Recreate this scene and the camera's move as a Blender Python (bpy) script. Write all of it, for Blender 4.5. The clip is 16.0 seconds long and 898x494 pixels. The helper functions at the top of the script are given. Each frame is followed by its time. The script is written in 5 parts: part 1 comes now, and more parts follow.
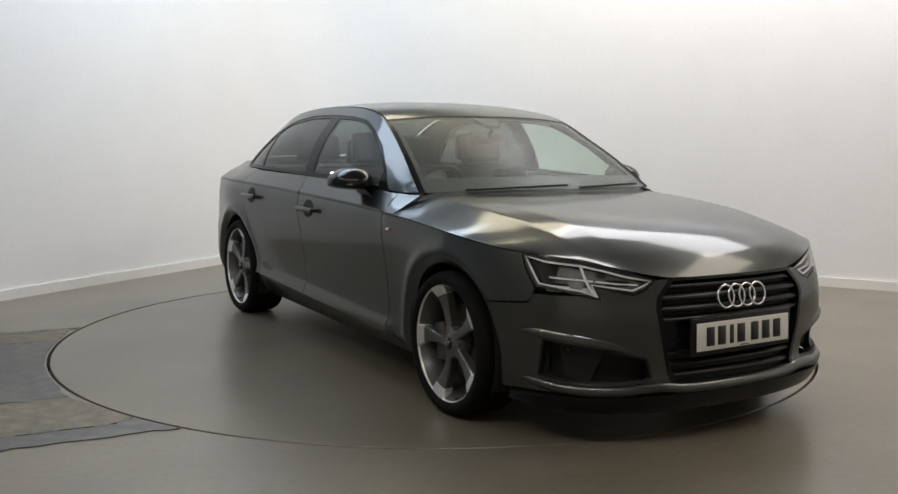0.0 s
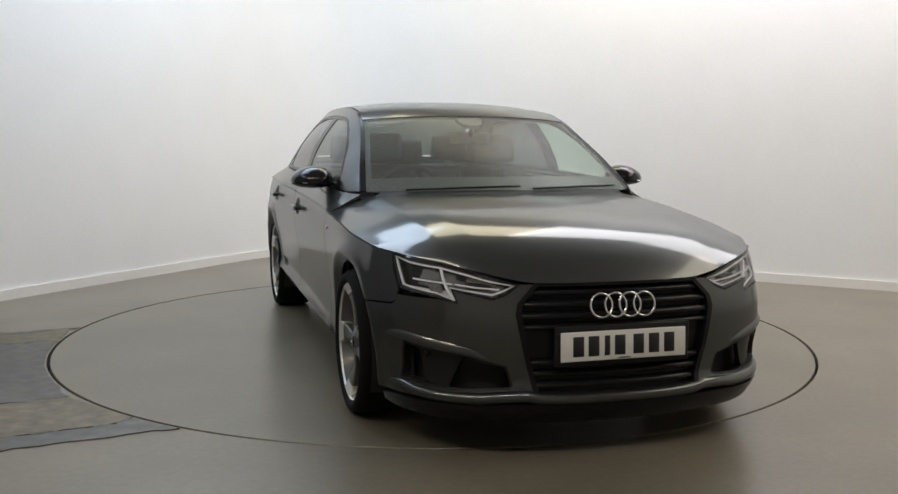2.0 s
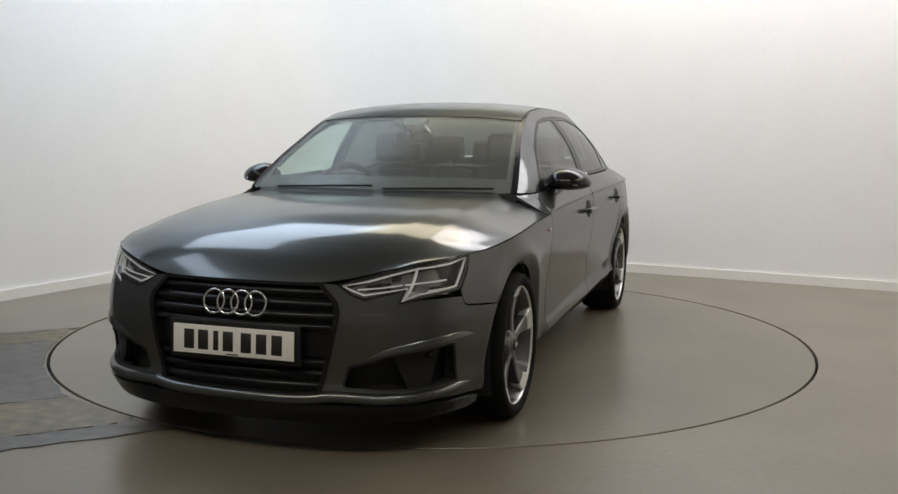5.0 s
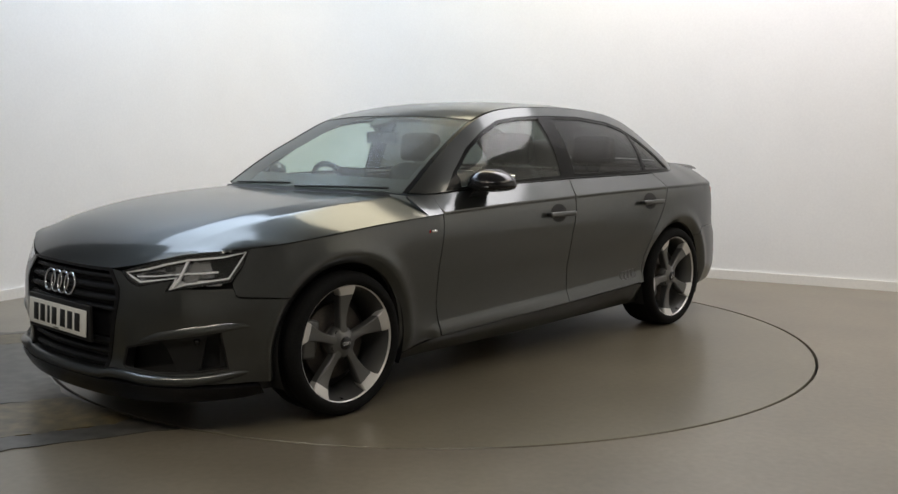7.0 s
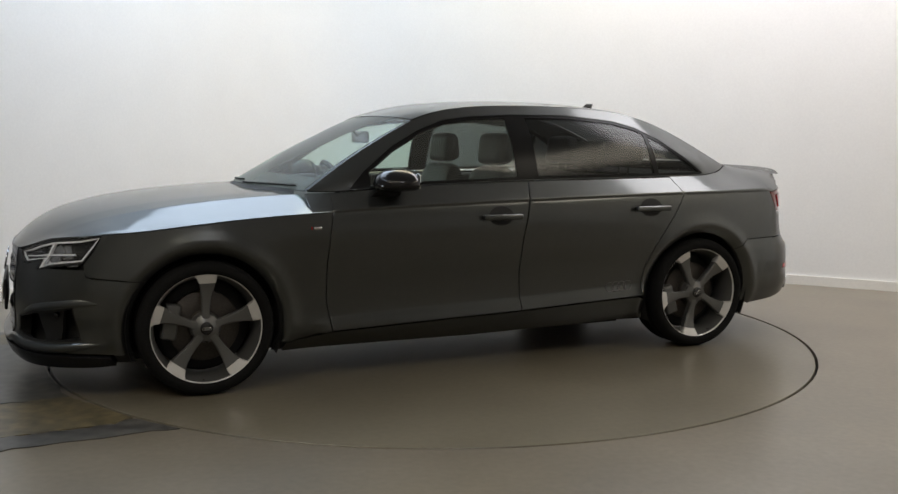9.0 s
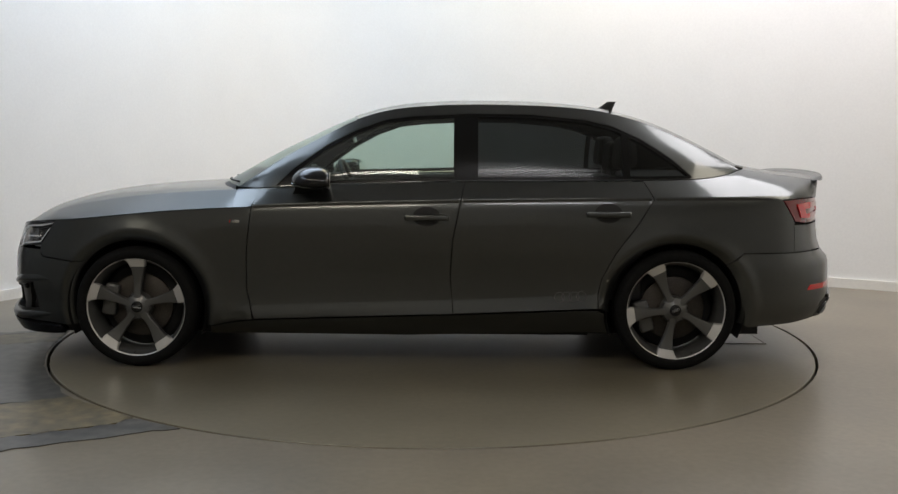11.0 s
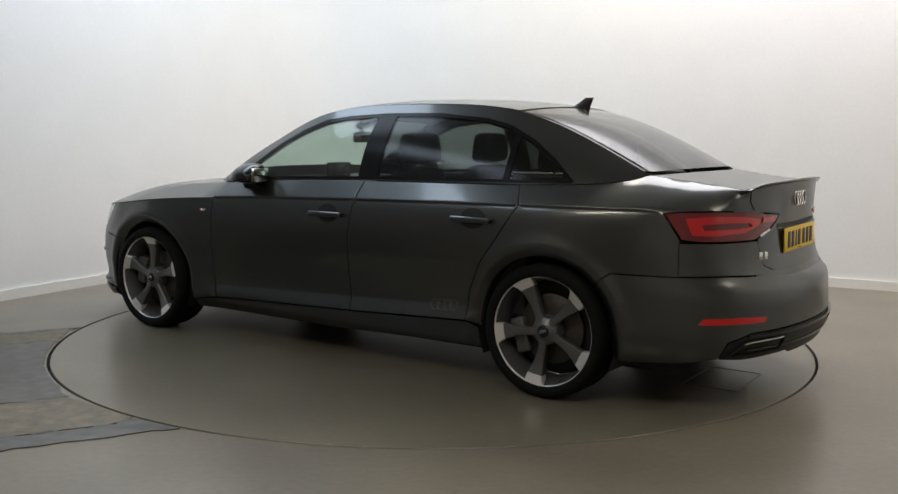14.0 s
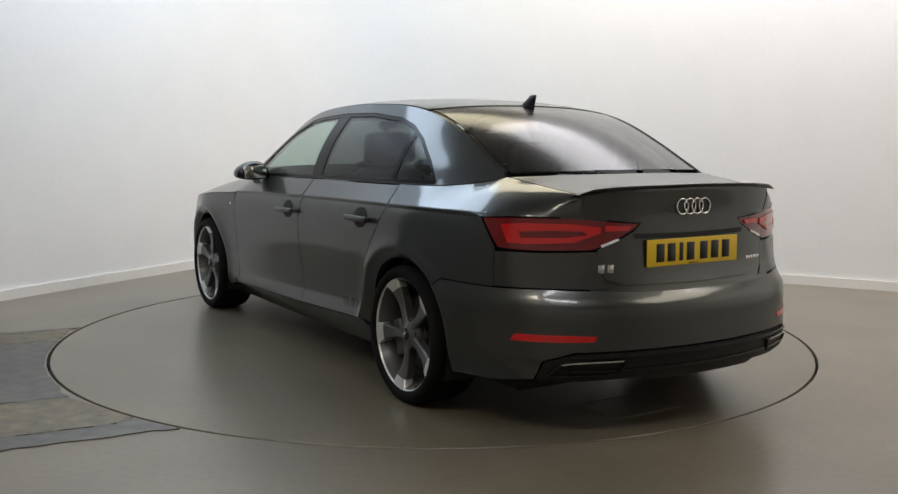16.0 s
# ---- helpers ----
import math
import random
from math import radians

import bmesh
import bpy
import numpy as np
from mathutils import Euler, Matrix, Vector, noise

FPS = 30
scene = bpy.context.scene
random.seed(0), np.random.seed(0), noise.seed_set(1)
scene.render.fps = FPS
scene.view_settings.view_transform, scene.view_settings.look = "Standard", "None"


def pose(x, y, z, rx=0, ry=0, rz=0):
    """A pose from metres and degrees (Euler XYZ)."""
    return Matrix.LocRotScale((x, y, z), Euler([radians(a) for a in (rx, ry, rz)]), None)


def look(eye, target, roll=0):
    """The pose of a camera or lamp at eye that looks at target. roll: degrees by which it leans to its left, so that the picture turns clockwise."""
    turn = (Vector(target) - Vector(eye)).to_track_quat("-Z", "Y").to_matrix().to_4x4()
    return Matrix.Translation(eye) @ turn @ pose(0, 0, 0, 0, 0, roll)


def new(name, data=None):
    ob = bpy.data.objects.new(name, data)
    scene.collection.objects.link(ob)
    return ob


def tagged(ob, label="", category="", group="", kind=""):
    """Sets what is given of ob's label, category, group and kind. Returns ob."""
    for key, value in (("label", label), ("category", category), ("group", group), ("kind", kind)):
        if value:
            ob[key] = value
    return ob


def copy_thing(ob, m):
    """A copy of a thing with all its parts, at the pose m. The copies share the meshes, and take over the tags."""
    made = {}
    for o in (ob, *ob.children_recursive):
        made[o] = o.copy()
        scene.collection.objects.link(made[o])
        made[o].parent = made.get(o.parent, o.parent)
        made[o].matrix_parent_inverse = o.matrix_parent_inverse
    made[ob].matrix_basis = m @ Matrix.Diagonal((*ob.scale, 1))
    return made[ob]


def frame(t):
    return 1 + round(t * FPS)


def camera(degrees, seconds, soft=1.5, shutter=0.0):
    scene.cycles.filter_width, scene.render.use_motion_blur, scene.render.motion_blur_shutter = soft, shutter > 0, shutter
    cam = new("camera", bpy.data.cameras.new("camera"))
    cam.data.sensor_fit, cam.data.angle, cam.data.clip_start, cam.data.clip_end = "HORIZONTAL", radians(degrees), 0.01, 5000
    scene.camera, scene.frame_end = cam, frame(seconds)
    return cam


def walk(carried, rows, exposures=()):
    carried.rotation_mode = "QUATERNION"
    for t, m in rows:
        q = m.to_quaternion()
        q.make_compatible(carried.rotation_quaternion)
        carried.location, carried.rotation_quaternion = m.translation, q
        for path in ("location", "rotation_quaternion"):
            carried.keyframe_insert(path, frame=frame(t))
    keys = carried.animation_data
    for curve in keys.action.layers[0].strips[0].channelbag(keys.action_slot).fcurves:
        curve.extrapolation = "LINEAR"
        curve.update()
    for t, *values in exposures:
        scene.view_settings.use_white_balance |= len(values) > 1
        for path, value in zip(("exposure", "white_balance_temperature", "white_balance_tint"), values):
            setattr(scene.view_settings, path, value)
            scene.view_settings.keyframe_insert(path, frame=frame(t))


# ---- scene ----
cam = camera(50.38, 16.0, soft=1.45)
CAM = look((0, -5.847, 1.2213), (0.0857, 0.1116, 0.5227), 0.3795)
walk(cam, [(0.0, CAM), (16.0, CAM)])

# ---- light ----
world = bpy.data.worlds.new("world")
scene.world = world
world.use_nodes = True
world.node_tree.nodes["Background"].inputs[0].default_value = (0.8, 0.85, 1.0, 1)
world.node_tree.nodes["Background"].inputs[1].default_value = 0.02
scene.view_settings.exposure = 0.0


def strip_light(x, y, z, sx, sy, watts, colour, turn=0.0):
    """A ceiling lamp's light, straight below its fitting."""
    data = bpy.data.lights.new("lamp", "AREA")
    data.shape, data.size, data.size_y, data.energy, data.color = "RECTANGLE", sx, sy, watts, colour
    ob = new("lamp_light", data)
    ob.matrix_world = pose(x, y, z, 0, 0, turn)
    return ob


COOL, WARM, NEUTRAL, AMBER = (0.695, 0.825, 1.0), (1.0, 0.91, 0.76), (0.99, 0.967, 1.0), (1.0, 0.90, 0.66)
# x, y, length x, length y, watts, colour, turn
LAMPS = [(-1.95, 1.35, 3.6, 1.7, 87, COOL, 60), (2.7, 1.05, 3.8, 1.7, 115, NEUTRAL, -28.5),
         (0.2, 2.1, 2.0, 1.4, 29, AMBER, -24), (-3.7, -1.9, 0.8, 2.6, 22, COOL, 0),
         (4.5, -2.0, 1.5, 3.6, 46, WARM, 0), (-3.1, -4.6, 1.5, 0.35, 44, WARM, 0),
         (-1.2, -5.2, 1.5, 0.35, 40, WARM, 0), (0.9, -5.0, 1.5, 0.35, 28, NEUTRAL, 0)]
CEILING = 4.2
for lx, ly, sx, sy, watts, colour, turn in LAMPS:
    strip_light(lx, ly, CEILING - 0.13, sx, sy, watts, colour, turn)


# ---- materials ----
def material(name, colour, rough=0.5, metal=0.0, grain=0.0, scale=40.0, bump=0.0, stain=0.0, coat=0.0, spec=0.5, coat_rough=0.13):
    """A surface with fine grain, broad uneven tone and relief."""
    m = bpy.data.materials.new(name)
    m.use_nodes = True
    nt = m.node_tree
    b = nt.nodes["Principled BSDF"]
    b.inputs["Roughness"].default_value, b.inputs["Metallic"].default_value = rough, metal
    b.inputs["Specular IOR Level"].default_value = spec
    b.inputs["Coat Weight"].default_value, b.inputs["Coat Roughness"].default_value = coat, coat_rough
    b.inputs["Base Color"].default_value = (*colour, 1)
    if grain or stain or bump:
        co = nt.nodes.new("ShaderNodeTexCoord")
        fine, broad = nt.nodes.new("ShaderNodeTexNoise"), nt.nodes.new("ShaderNodeTexNoise")
        fine.inputs["Scale"].default_value, broad.inputs["Scale"].default_value = scale, scale / 25
        fine.inputs["Detail"].default_value, broad.inputs["Detail"].default_value = 4, 5
        for n in (fine, broad):
            nt.links.new(co.outputs["Object"], n.inputs["Vector"])
        tone = (*colour, 1)
        last = None
        for n, amount in ((fine, grain), (broad, stain)):
            if not amount:
                continue
            mix = nt.nodes.new("ShaderNodeMix")
            mix.data_type, mix.blend_type = "RGBA", "MULTIPLY"
            mix.inputs["Factor"].default_value = 1.0
            ramp = nt.nodes.new("ShaderNodeMapRange")
            ramp.inputs["From Min"].default_value, ramp.inputs["From Max"].default_value = 0.3, 0.7
            ramp.inputs["To Min"].default_value, ramp.inputs["To Max"].default_value = 1 - amount, 1 + amount
            nt.links.new(n.outputs["Fac"], ramp.inputs["Value"])
            if last:
                nt.links.new(last, mix.inputs["A"])
            else:
                mix.inputs["A"].default_value = tone
            nt.links.new(ramp.outputs["Result"], mix.inputs["B"])
            last = mix.outputs["Result"]
        if last:
            nt.links.new(last, b.inputs["Base Color"])
        if bump:
            bn = nt.nodes.new("ShaderNodeBump")
            bn.inputs["Strength"].default_value, bn.inputs["Distance"].default_value = bump, 0.002
            nt.links.new(fine.outputs["Fac"], bn.inputs["Height"])
            nt.links.new(bn.outputs["Normal"], b.inputs["Normal"])
    return m


def glass(name, tint, rough=0.0, ior=1.42, haze=0.05, rim=1.0):
    """Thin tinted glass: clear view through a coloured film with mirror gloss on top, veiled by a pale haze."""
    m = bpy.data.materials.new(name)
    m.use_nodes = True
    nt = m.node_tree
    nt.nodes.remove(nt.nodes["Principled BSDF"])
    out = nt.nodes["Material Output"]
    clear, gloss, mix, fres = (nt.nodes.new("ShaderNode" + k) for k in ("BsdfTransparent", "BsdfGlossy", "MixShader", "LayerWeight"))
    clear.inputs["Color"].default_value = (*tint, 1)
    gloss.inputs["Roughness"].default_value = rough + 0.04
    fres.inputs["Blend"].default_value = 0.5
    power, scaled = nt.nodes.new("ShaderNodeMath"), nt.nodes.new("ShaderNodeMath")
    power.operation, scaled.operation = "POWER", "MULTIPLY_ADD"
    power.inputs[1].default_value = 5.0
    base = ((ior - 1) / (ior + 1)) ** 2
    scaled.inputs[1].default_value, scaled.inputs[2].default_value = rim * (1 - base), base
    nt.links.new(fres.outputs["Facing"], power.inputs[0])
    nt.links.new(power.outputs[0], scaled.inputs[0])
    nt.links.new(scaled.outputs[0], mix.inputs[0])
    nt.links.new(clear.outputs[0], mix.inputs[1])
    nt.links.new(gloss.outputs[0], mix.inputs[2])
    # pale diffuse veil: some dust, plus reflected haze put into the colour
    film, mix2 = nt.nodes.new("ShaderNodeBsdfDiffuse"), nt.nodes.new("ShaderNodeMixShader")
    film.inputs["Color"].default_value = (0.6, 0.62, 0.58, 1)
    mix2.inputs[0].default_value = haze
    nt.links.new(mix.outputs[0], mix2.inputs[1])
    nt.links.new(film.outputs[0], mix2.inputs[2])
    nt.links.new(mix2.outputs[0], out.inputs["Surface"])
    return m


def glow(name, colour, strength):
    m = bpy.data.materials.new(name)
    m.use_nodes = True
    b = m.node_tree.nodes["Principled BSDF"]
    b.inputs["Base Color"].default_value = (*colour, 1)
    b.inputs["Emission Color"].default_value = (*colour, 1)
    b.inputs["Emission Strength"].default_value = strength
    return m


PAINT = material("grey_metallic_paint", (0.076, 0.080, 0.078), 0.31, 0.88, grain=0.06, scale=900, stain=0.02, coat=0.72, coat_rough=0.09)
PAINT.node_tree.nodes["Principled BSDF"].inputs["Specular Tint"].default_value = (0.4, 0.405, 0.41, 1)
BLACK_GLOSS = material("black_gloss", (0.010, 0.010, 0.011), 0.16, spec=0.4, grain=0.1, scale=200)
PILLAR = material("black_pillar_film", (0.010, 0.010, 0.010), 0.22, spec=0.1, grain=0.1, scale=200)
BLACK_SATIN = material("black_plastic", (0.013, 0.013, 0.013), 0.45, spec=0.25, grain=0.2, scale=300, bump=0.1)
GRILLE_BLACK = material("grille_black", (0.007, 0.007, 0.008), 0.26, spec=0.22, grain=0.15, scale=200)
BLACK_DEEP = material("black_recess", (0.008, 0.008, 0.008), 0.7, grain=0.2, scale=90)
RUBBER = material("tyre_rubber", (0.007, 0.007, 0.007), 0.8, spec=0.12, grain=0.25, scale=120, bump=0.25, stain=0.15)
CHROME = material("chrome", (0.75, 0.75, 0.76), 0.12, 1.0)
RIM_FACE = material("machined_alloy", (0.66, 0.65, 0.63), 0.38, 0.55, grain=0.05, scale=400)
RIM_DARK = material("grey_painted_alloy", (0.105, 0.105, 0.102), 0.42, 0.5, grain=0.05, scale=400, coat=0.3)
DISC = material("brake_disc_steel", (0.075, 0.066, 0.058), 0.5, 0.7, grain=0.2, scale=120, stain=0.2)
GLASS_CLEAR = glass("clear_green_glass", (0.70, 0.80, 0.74), 0.0, 1.42, 0.06)
GLASS_SCREEN = glass("windscreen_glass", (0.70, 0.79, 0.73), 0.24, 1.22, 0.13, 0.45)
GLASS_DARK = glass("privacy_glass", (0.15, 0.162, 0.16), 0.12, 1.42, 0.01)
GLASS_LENS = glass("lamp_lens", (0.92, 0.93, 0.94), haze=0.02)
RED_LENS = material("red_lens", (0.52, 0.008, 0.010), 0.12, coat=0.6)
RED_DARK = material("dark_red_lens", (0.14, 0.004, 0.006), 0.1, coat=0.5)
LAMP_INNER = material("lamp_reflector", (0.75, 0.75, 0.76), 0.3, 0.5, grain=0.1, scale=80)
LAMP_GREY = material("pale_lamp_plastic", (0.20, 0.20, 0.205), 0.25, 0.6, grain=0.1, scale=80)
LAMP_DIM = material("dim_lamp_metal", (0.36, 0.36, 0.37), 0.22, 0.8, grain=0.15, scale=60)
LED_WHITE = material("white_light_guide", (0.85, 0.85, 0.87), 0.25, grain=0.05, scale=90)
SEAT_CLOTH = material("dark_seat_leather", (0.022, 0.022, 0.024), 0.5, grain=0.2, scale=150, bump=0.3)
CABIN = material("dark_cabin_plastic", (0.02, 0.02, 0.021), 0.55, grain=0.2, scale=200, bump=0.2)
HEADLINER = material("light_headliner", (0.5, 0.49, 0.46), 0.9, grain=0.08, scale=300)
PLATE_WHITE = material("white_plate", (0.72, 0.71, 0.66), 0.4, grain=0.03, scale=50)
PLATE_YELLOW = material("yellow_plate", (0.75, 0.5, 0.02), 0.4, grain=0.03, scale=50)
PLATE_INK = material("black_plate_ink", (0.01, 0.01, 0.01), 0.5)
WALL_WHITE = material("white_wall_paint", (0.8, 0.795, 0.785), 0.6, grain=0.02, scale=60, stain=0.015, bump=0.05)
SKIRTING = material("white_skirting_paint", (0.78, 0.76, 0.72), 0.4, grain=0.03, scale=50)
# unseen walls: dark west, mid south, pale east, toned to steer the car's reflections
WEST_WALL = material("unseen_dark_wall", (0.2, 0.2, 0.2), 0.7, grain=0.05, scale=30, stain=0.08)
SOUTH_WALL = material("unseen_south_wall", (0.56, 0.545, 0.51), 0.7, grain=0.1, scale=30, stain=0.1)
EAST_WALL = material("unseen_pale_wall", (0.84, 0.83, 0.80), 0.7, grain=0.05, scale=30, stain=0.08)
CEIL_WHITE = material("ceiling_paint", (0.46, 0.455, 0.445), 0.8, grain=0.04, scale=40)
FLOOR_MAT = material("grey_floor_paint", (0.153, 0.132, 0.098), 0.30, grain=0.10, scale=30, stain=0.18, bump=0.05)
DISC_MAT = material("turntable_floor_paint", (0.138, 0.121, 0.086), 0.28, grain=0.09, scale=30, stain=0.16, bump=0.04)
GAP = material("dark_gap", (0.006, 0.005, 0.005), 0.8, grain=0.2, scale=60)
PATCH_BLUE = material("worn_blue_grey_paint", (0.056, 0.053, 0.047), 0.36, grain=0.6, scale=13, stain=0.9, bump=0.1)
PATCH_OCHRE = material("worn_ochre_paint", (0.108, 0.086, 0.044), 0.4, grain=0.5, scale=14, stain=0.8, bump=0.1)
LIGHT_PANEL = {c: glow("lamp_diffuser", c, 1.0) for c in (COOL, WARM, NEUTRAL, AMBER)}


# ---- mesh helpers ----
def part(name, bm, mat, parent=None, label="", smooth=True):
    me = bpy.data.meshes.new(name)
    for f in bm.faces:
        f.smooth = smooth
    bm.to_mesh(me)
    bm.free()
    me.materials.append(mat)
    ob = new(name, me)
    if parent:
        ob.parent = parent
    if label:
        tagged(ob, label)
    return ob


def box(sx, sy, sz, x=0, y=0, z=0, bevel=0.0, seg=2, m=None):
    bm = bmesh.new()
    bmesh.ops.create_cube(bm, size=1, matrix=Matrix.Diagonal((sx, sy, sz, 1)))
    if bevel:
        bmesh.ops.bevel(bm, geom=bm.edges[:], offset=bevel, segments=seg, affect="EDGES", profile=0.6)
    bm.transform(Matrix.Translation((x, y, z)) @ (m or Matrix()))
    return bm


def lathe(profile, seg=48, axis="y"):
    """Turns (radius, height) pairs round an axis."""
    bm = bmesh.new()
    rings = []
    for r, h in profile:
        ring = []
        for k in range(seg):
            a = 2 * math.pi * k / seg
            c, s = r * math.cos(a), r * math.sin(a)
            ring.append(bm.verts.new((c, h, s) if axis == "y" else (c, s, h)))
        rings.append(ring)
    for a, b in zip(rings, rings[1:]):
        for k in range(seg):
            bm.faces.new((a[k], a[(k + 1) % seg], b[(k + 1) % seg], b[k]))
    bmesh.ops.recalc_face_normals(bm, faces=bm.faces[:])
    return bm


def tube(points, radius, seg=8, closed=False):
    """A round bar along points."""
    bm = bmesh.new()
    pts = [Vector(p) for p in points]
    rings = []
    n = len(pts)
    for i, p in enumerate(pts):
        a = pts[(i - 1) % n] if closed or i else p
        b = pts[(i + 1) % n] if closed or i < n - 1 else p
        q = (b - a).to_track_quat("Z", "Y")
        rings.append([bm.verts.new(p + q @ Vector((radius * math.cos(2 * math.pi * k / seg), radius * math.sin(2 * math.pi * k / seg), 0))) for k in range(seg)])
    for i in range(n if closed else n - 1):
        a, b = rings[i], rings[(i + 1) % n]
        for k in range(seg):
            bm.faces.new((a[k], a[(k + 1) % seg], b[(k + 1) % seg], b[k]))
    if not closed:
        bm.faces.new(rings[0][::-1]), bm.faces.new(rings[-1])
    bmesh.ops.recalc_face_normals(bm, faces=bm.faces[:])
    return bm


def spline(xs, ys, d0=None, d1=None):
    """A smooth cubic through (xs, ys), with free ends or given end slopes."""
    xs, ys = np.array(xs, float), np.array(ys, float)
    flip = xs[0] > xs[-1]
    if flip:
        xs, ys = xs[::-1], ys[::-1]
    n, h = len(xs), np.diff(xs)
    a, r = np.zeros((n, n)), np.zeros(n)
    for i in range(1, n - 1):
        a[i, i - 1], a[i, i], a[i, i + 1] = 1 / h[i - 1], 2 * (1 / h[i - 1] + 1 / h[i]), 1 / h[i]
        r[i] = 3 * ((ys[i] - ys[i - 1]) / h[i - 1] ** 2 + (ys[i + 1] - ys[i]) / h[i] ** 2)
    for i, s, j in ((0, d0, 1), (n - 1, d1, n - 2)):
        if s is None:
            a[i, i], a[i, j] = 2, 1
            r[i] = 3 * (ys[j] - ys[i]) / (xs[j] - xs[i])
        else:
            a[i, i], r[i] = 1, s
    k = np.linalg.solve(a, r)

    def f(x):
        x = np.asarray(x, float)
        i = np.clip(np.searchsorted(xs, x) - 1, 0, n - 2)
        w = np.clip((x - xs[i]) / h[i], 0, 1)
        return (1 + 2 * w) * (1 - w) ** 2 * ys[i] + w * (1 - w) ** 2 * h[i] * k[i] + w * w * (3 - 2 * w) * ys[i + 1] + w * w * (w - 1) * h[i] * k[i + 1]
    return f


def monotone(xs, ys):
    """A smooth curve through (xs, ys) that never overshoots."""
    xs, ys = np.array(xs, float), np.array(ys, float)
    if xs[0] > xs[-1]:
        xs, ys = xs[::-1], ys[::-1]
    h, dl = np.diff(xs), np.diff(ys) / np.diff(xs)
    k = np.zeros(len(xs))
    k[0], k[-1] = dl[0], dl[-1]
    for i in range(1, len(xs) - 1):
        if dl[i - 1] * dl[i] > 0:
            w1, w2 = 2 * h[i] + h[i - 1], h[i] + 2 * h[i - 1]
            k[i] = (w1 + w2) / (w1 / dl[i - 1] + w2 / dl[i])

    def f(x):
        x = np.asarray(x, float)
        i = np.clip(np.searchsorted(xs, x) - 1, 0, len(xs) - 2)
        w = np.clip((x - xs[i]) / h[i], 0, 1)
        return (1 + 2 * w) * (1 - w) ** 2 * ys[i] + w * (1 - w) ** 2 * h[i] * k[i] + w * w * (3 - 2 * w) * ys[i + 1] + w * w * (w - 1) * h[i] * k[i + 1]
    return f


def inside(px, py, poly):
    """Which of the points lie inside a closed outline."""
    res = np.zeros(len(px), bool)
    n = len(poly)
    for i in range(n):
        (x0, y0), (x1, y1) = poly[i], poly[(i + 1) % n]
        hit = ((y0 > py) != (y1 > py))
        with np.errstate(divide="ignore", invalid="ignore"):
            res ^= hit & (px < (x1 - x0) * (py - y0) / (y1 - y0 if y1 != y0 else 1e-12) + x0)
    return res


def dense(poly, step):
    out = []
    n = len(poly)
    for i in range(n):
        a, b = np.array(poly[i], float), np.array(poly[(i + 1) % n], float)
        k = max(1, int(np.ceil(np.linalg.norm(b - a) / step)))
        out += [tuple(a + (b - a) * j / k) for j in range(k)]
    return out


def rounded(poly, r=0.02, seg=4):
    """Rounds the corners of an outline."""
    out, n = [], len(poly)
    for i in range(n):
        p, a, b = (np.array(poly[j % n], float) for j in (i, i - 1, i + 1))
        la, lb = np.linalg.norm(a - p), np.linalg.norm(b - p)
        ra = min(r, 0.45 * la, 0.45 * lb)
        s, e = p + (a - p) / la * ra, p + (b - p) / lb * ra
        for k in range(seg + 1):
            w = k / seg
            out.append(tuple((1 - w) ** 2 * s + 2 * w * (1 - w) * p + w * w * e))
    return out


def shrunk(poly, by):
    """An outline moved inwards."""
    p = np.array(poly, float)
    area = 0.5 * np.sum(p[:, 0] * np.roll(p[:, 1], -1) - np.roll(p[:, 0], -1) * p[:, 1])
    sgn = 1 if area > 0 else -1
    t0, t1 = p - np.roll(p, 1, 0), np.roll(p, -1, 0) - p
    n0 = np.stack([-t0[:, 1], t0[:, 0]], 1) / (np.linalg.norm(t0, axis=1)[:, None] + 1e-9)
    n1 = np.stack([-t1[:, 1], t1[:, 0]], 1) / (np.linalg.norm(t1, axis=1)[:, None] + 1e-9)
    m = n0 + n1
    m /= np.maximum(np.linalg.norm(m, axis=1), 0.4)[:, None]
    return [tuple(q) for q in p + sgn * m * by]


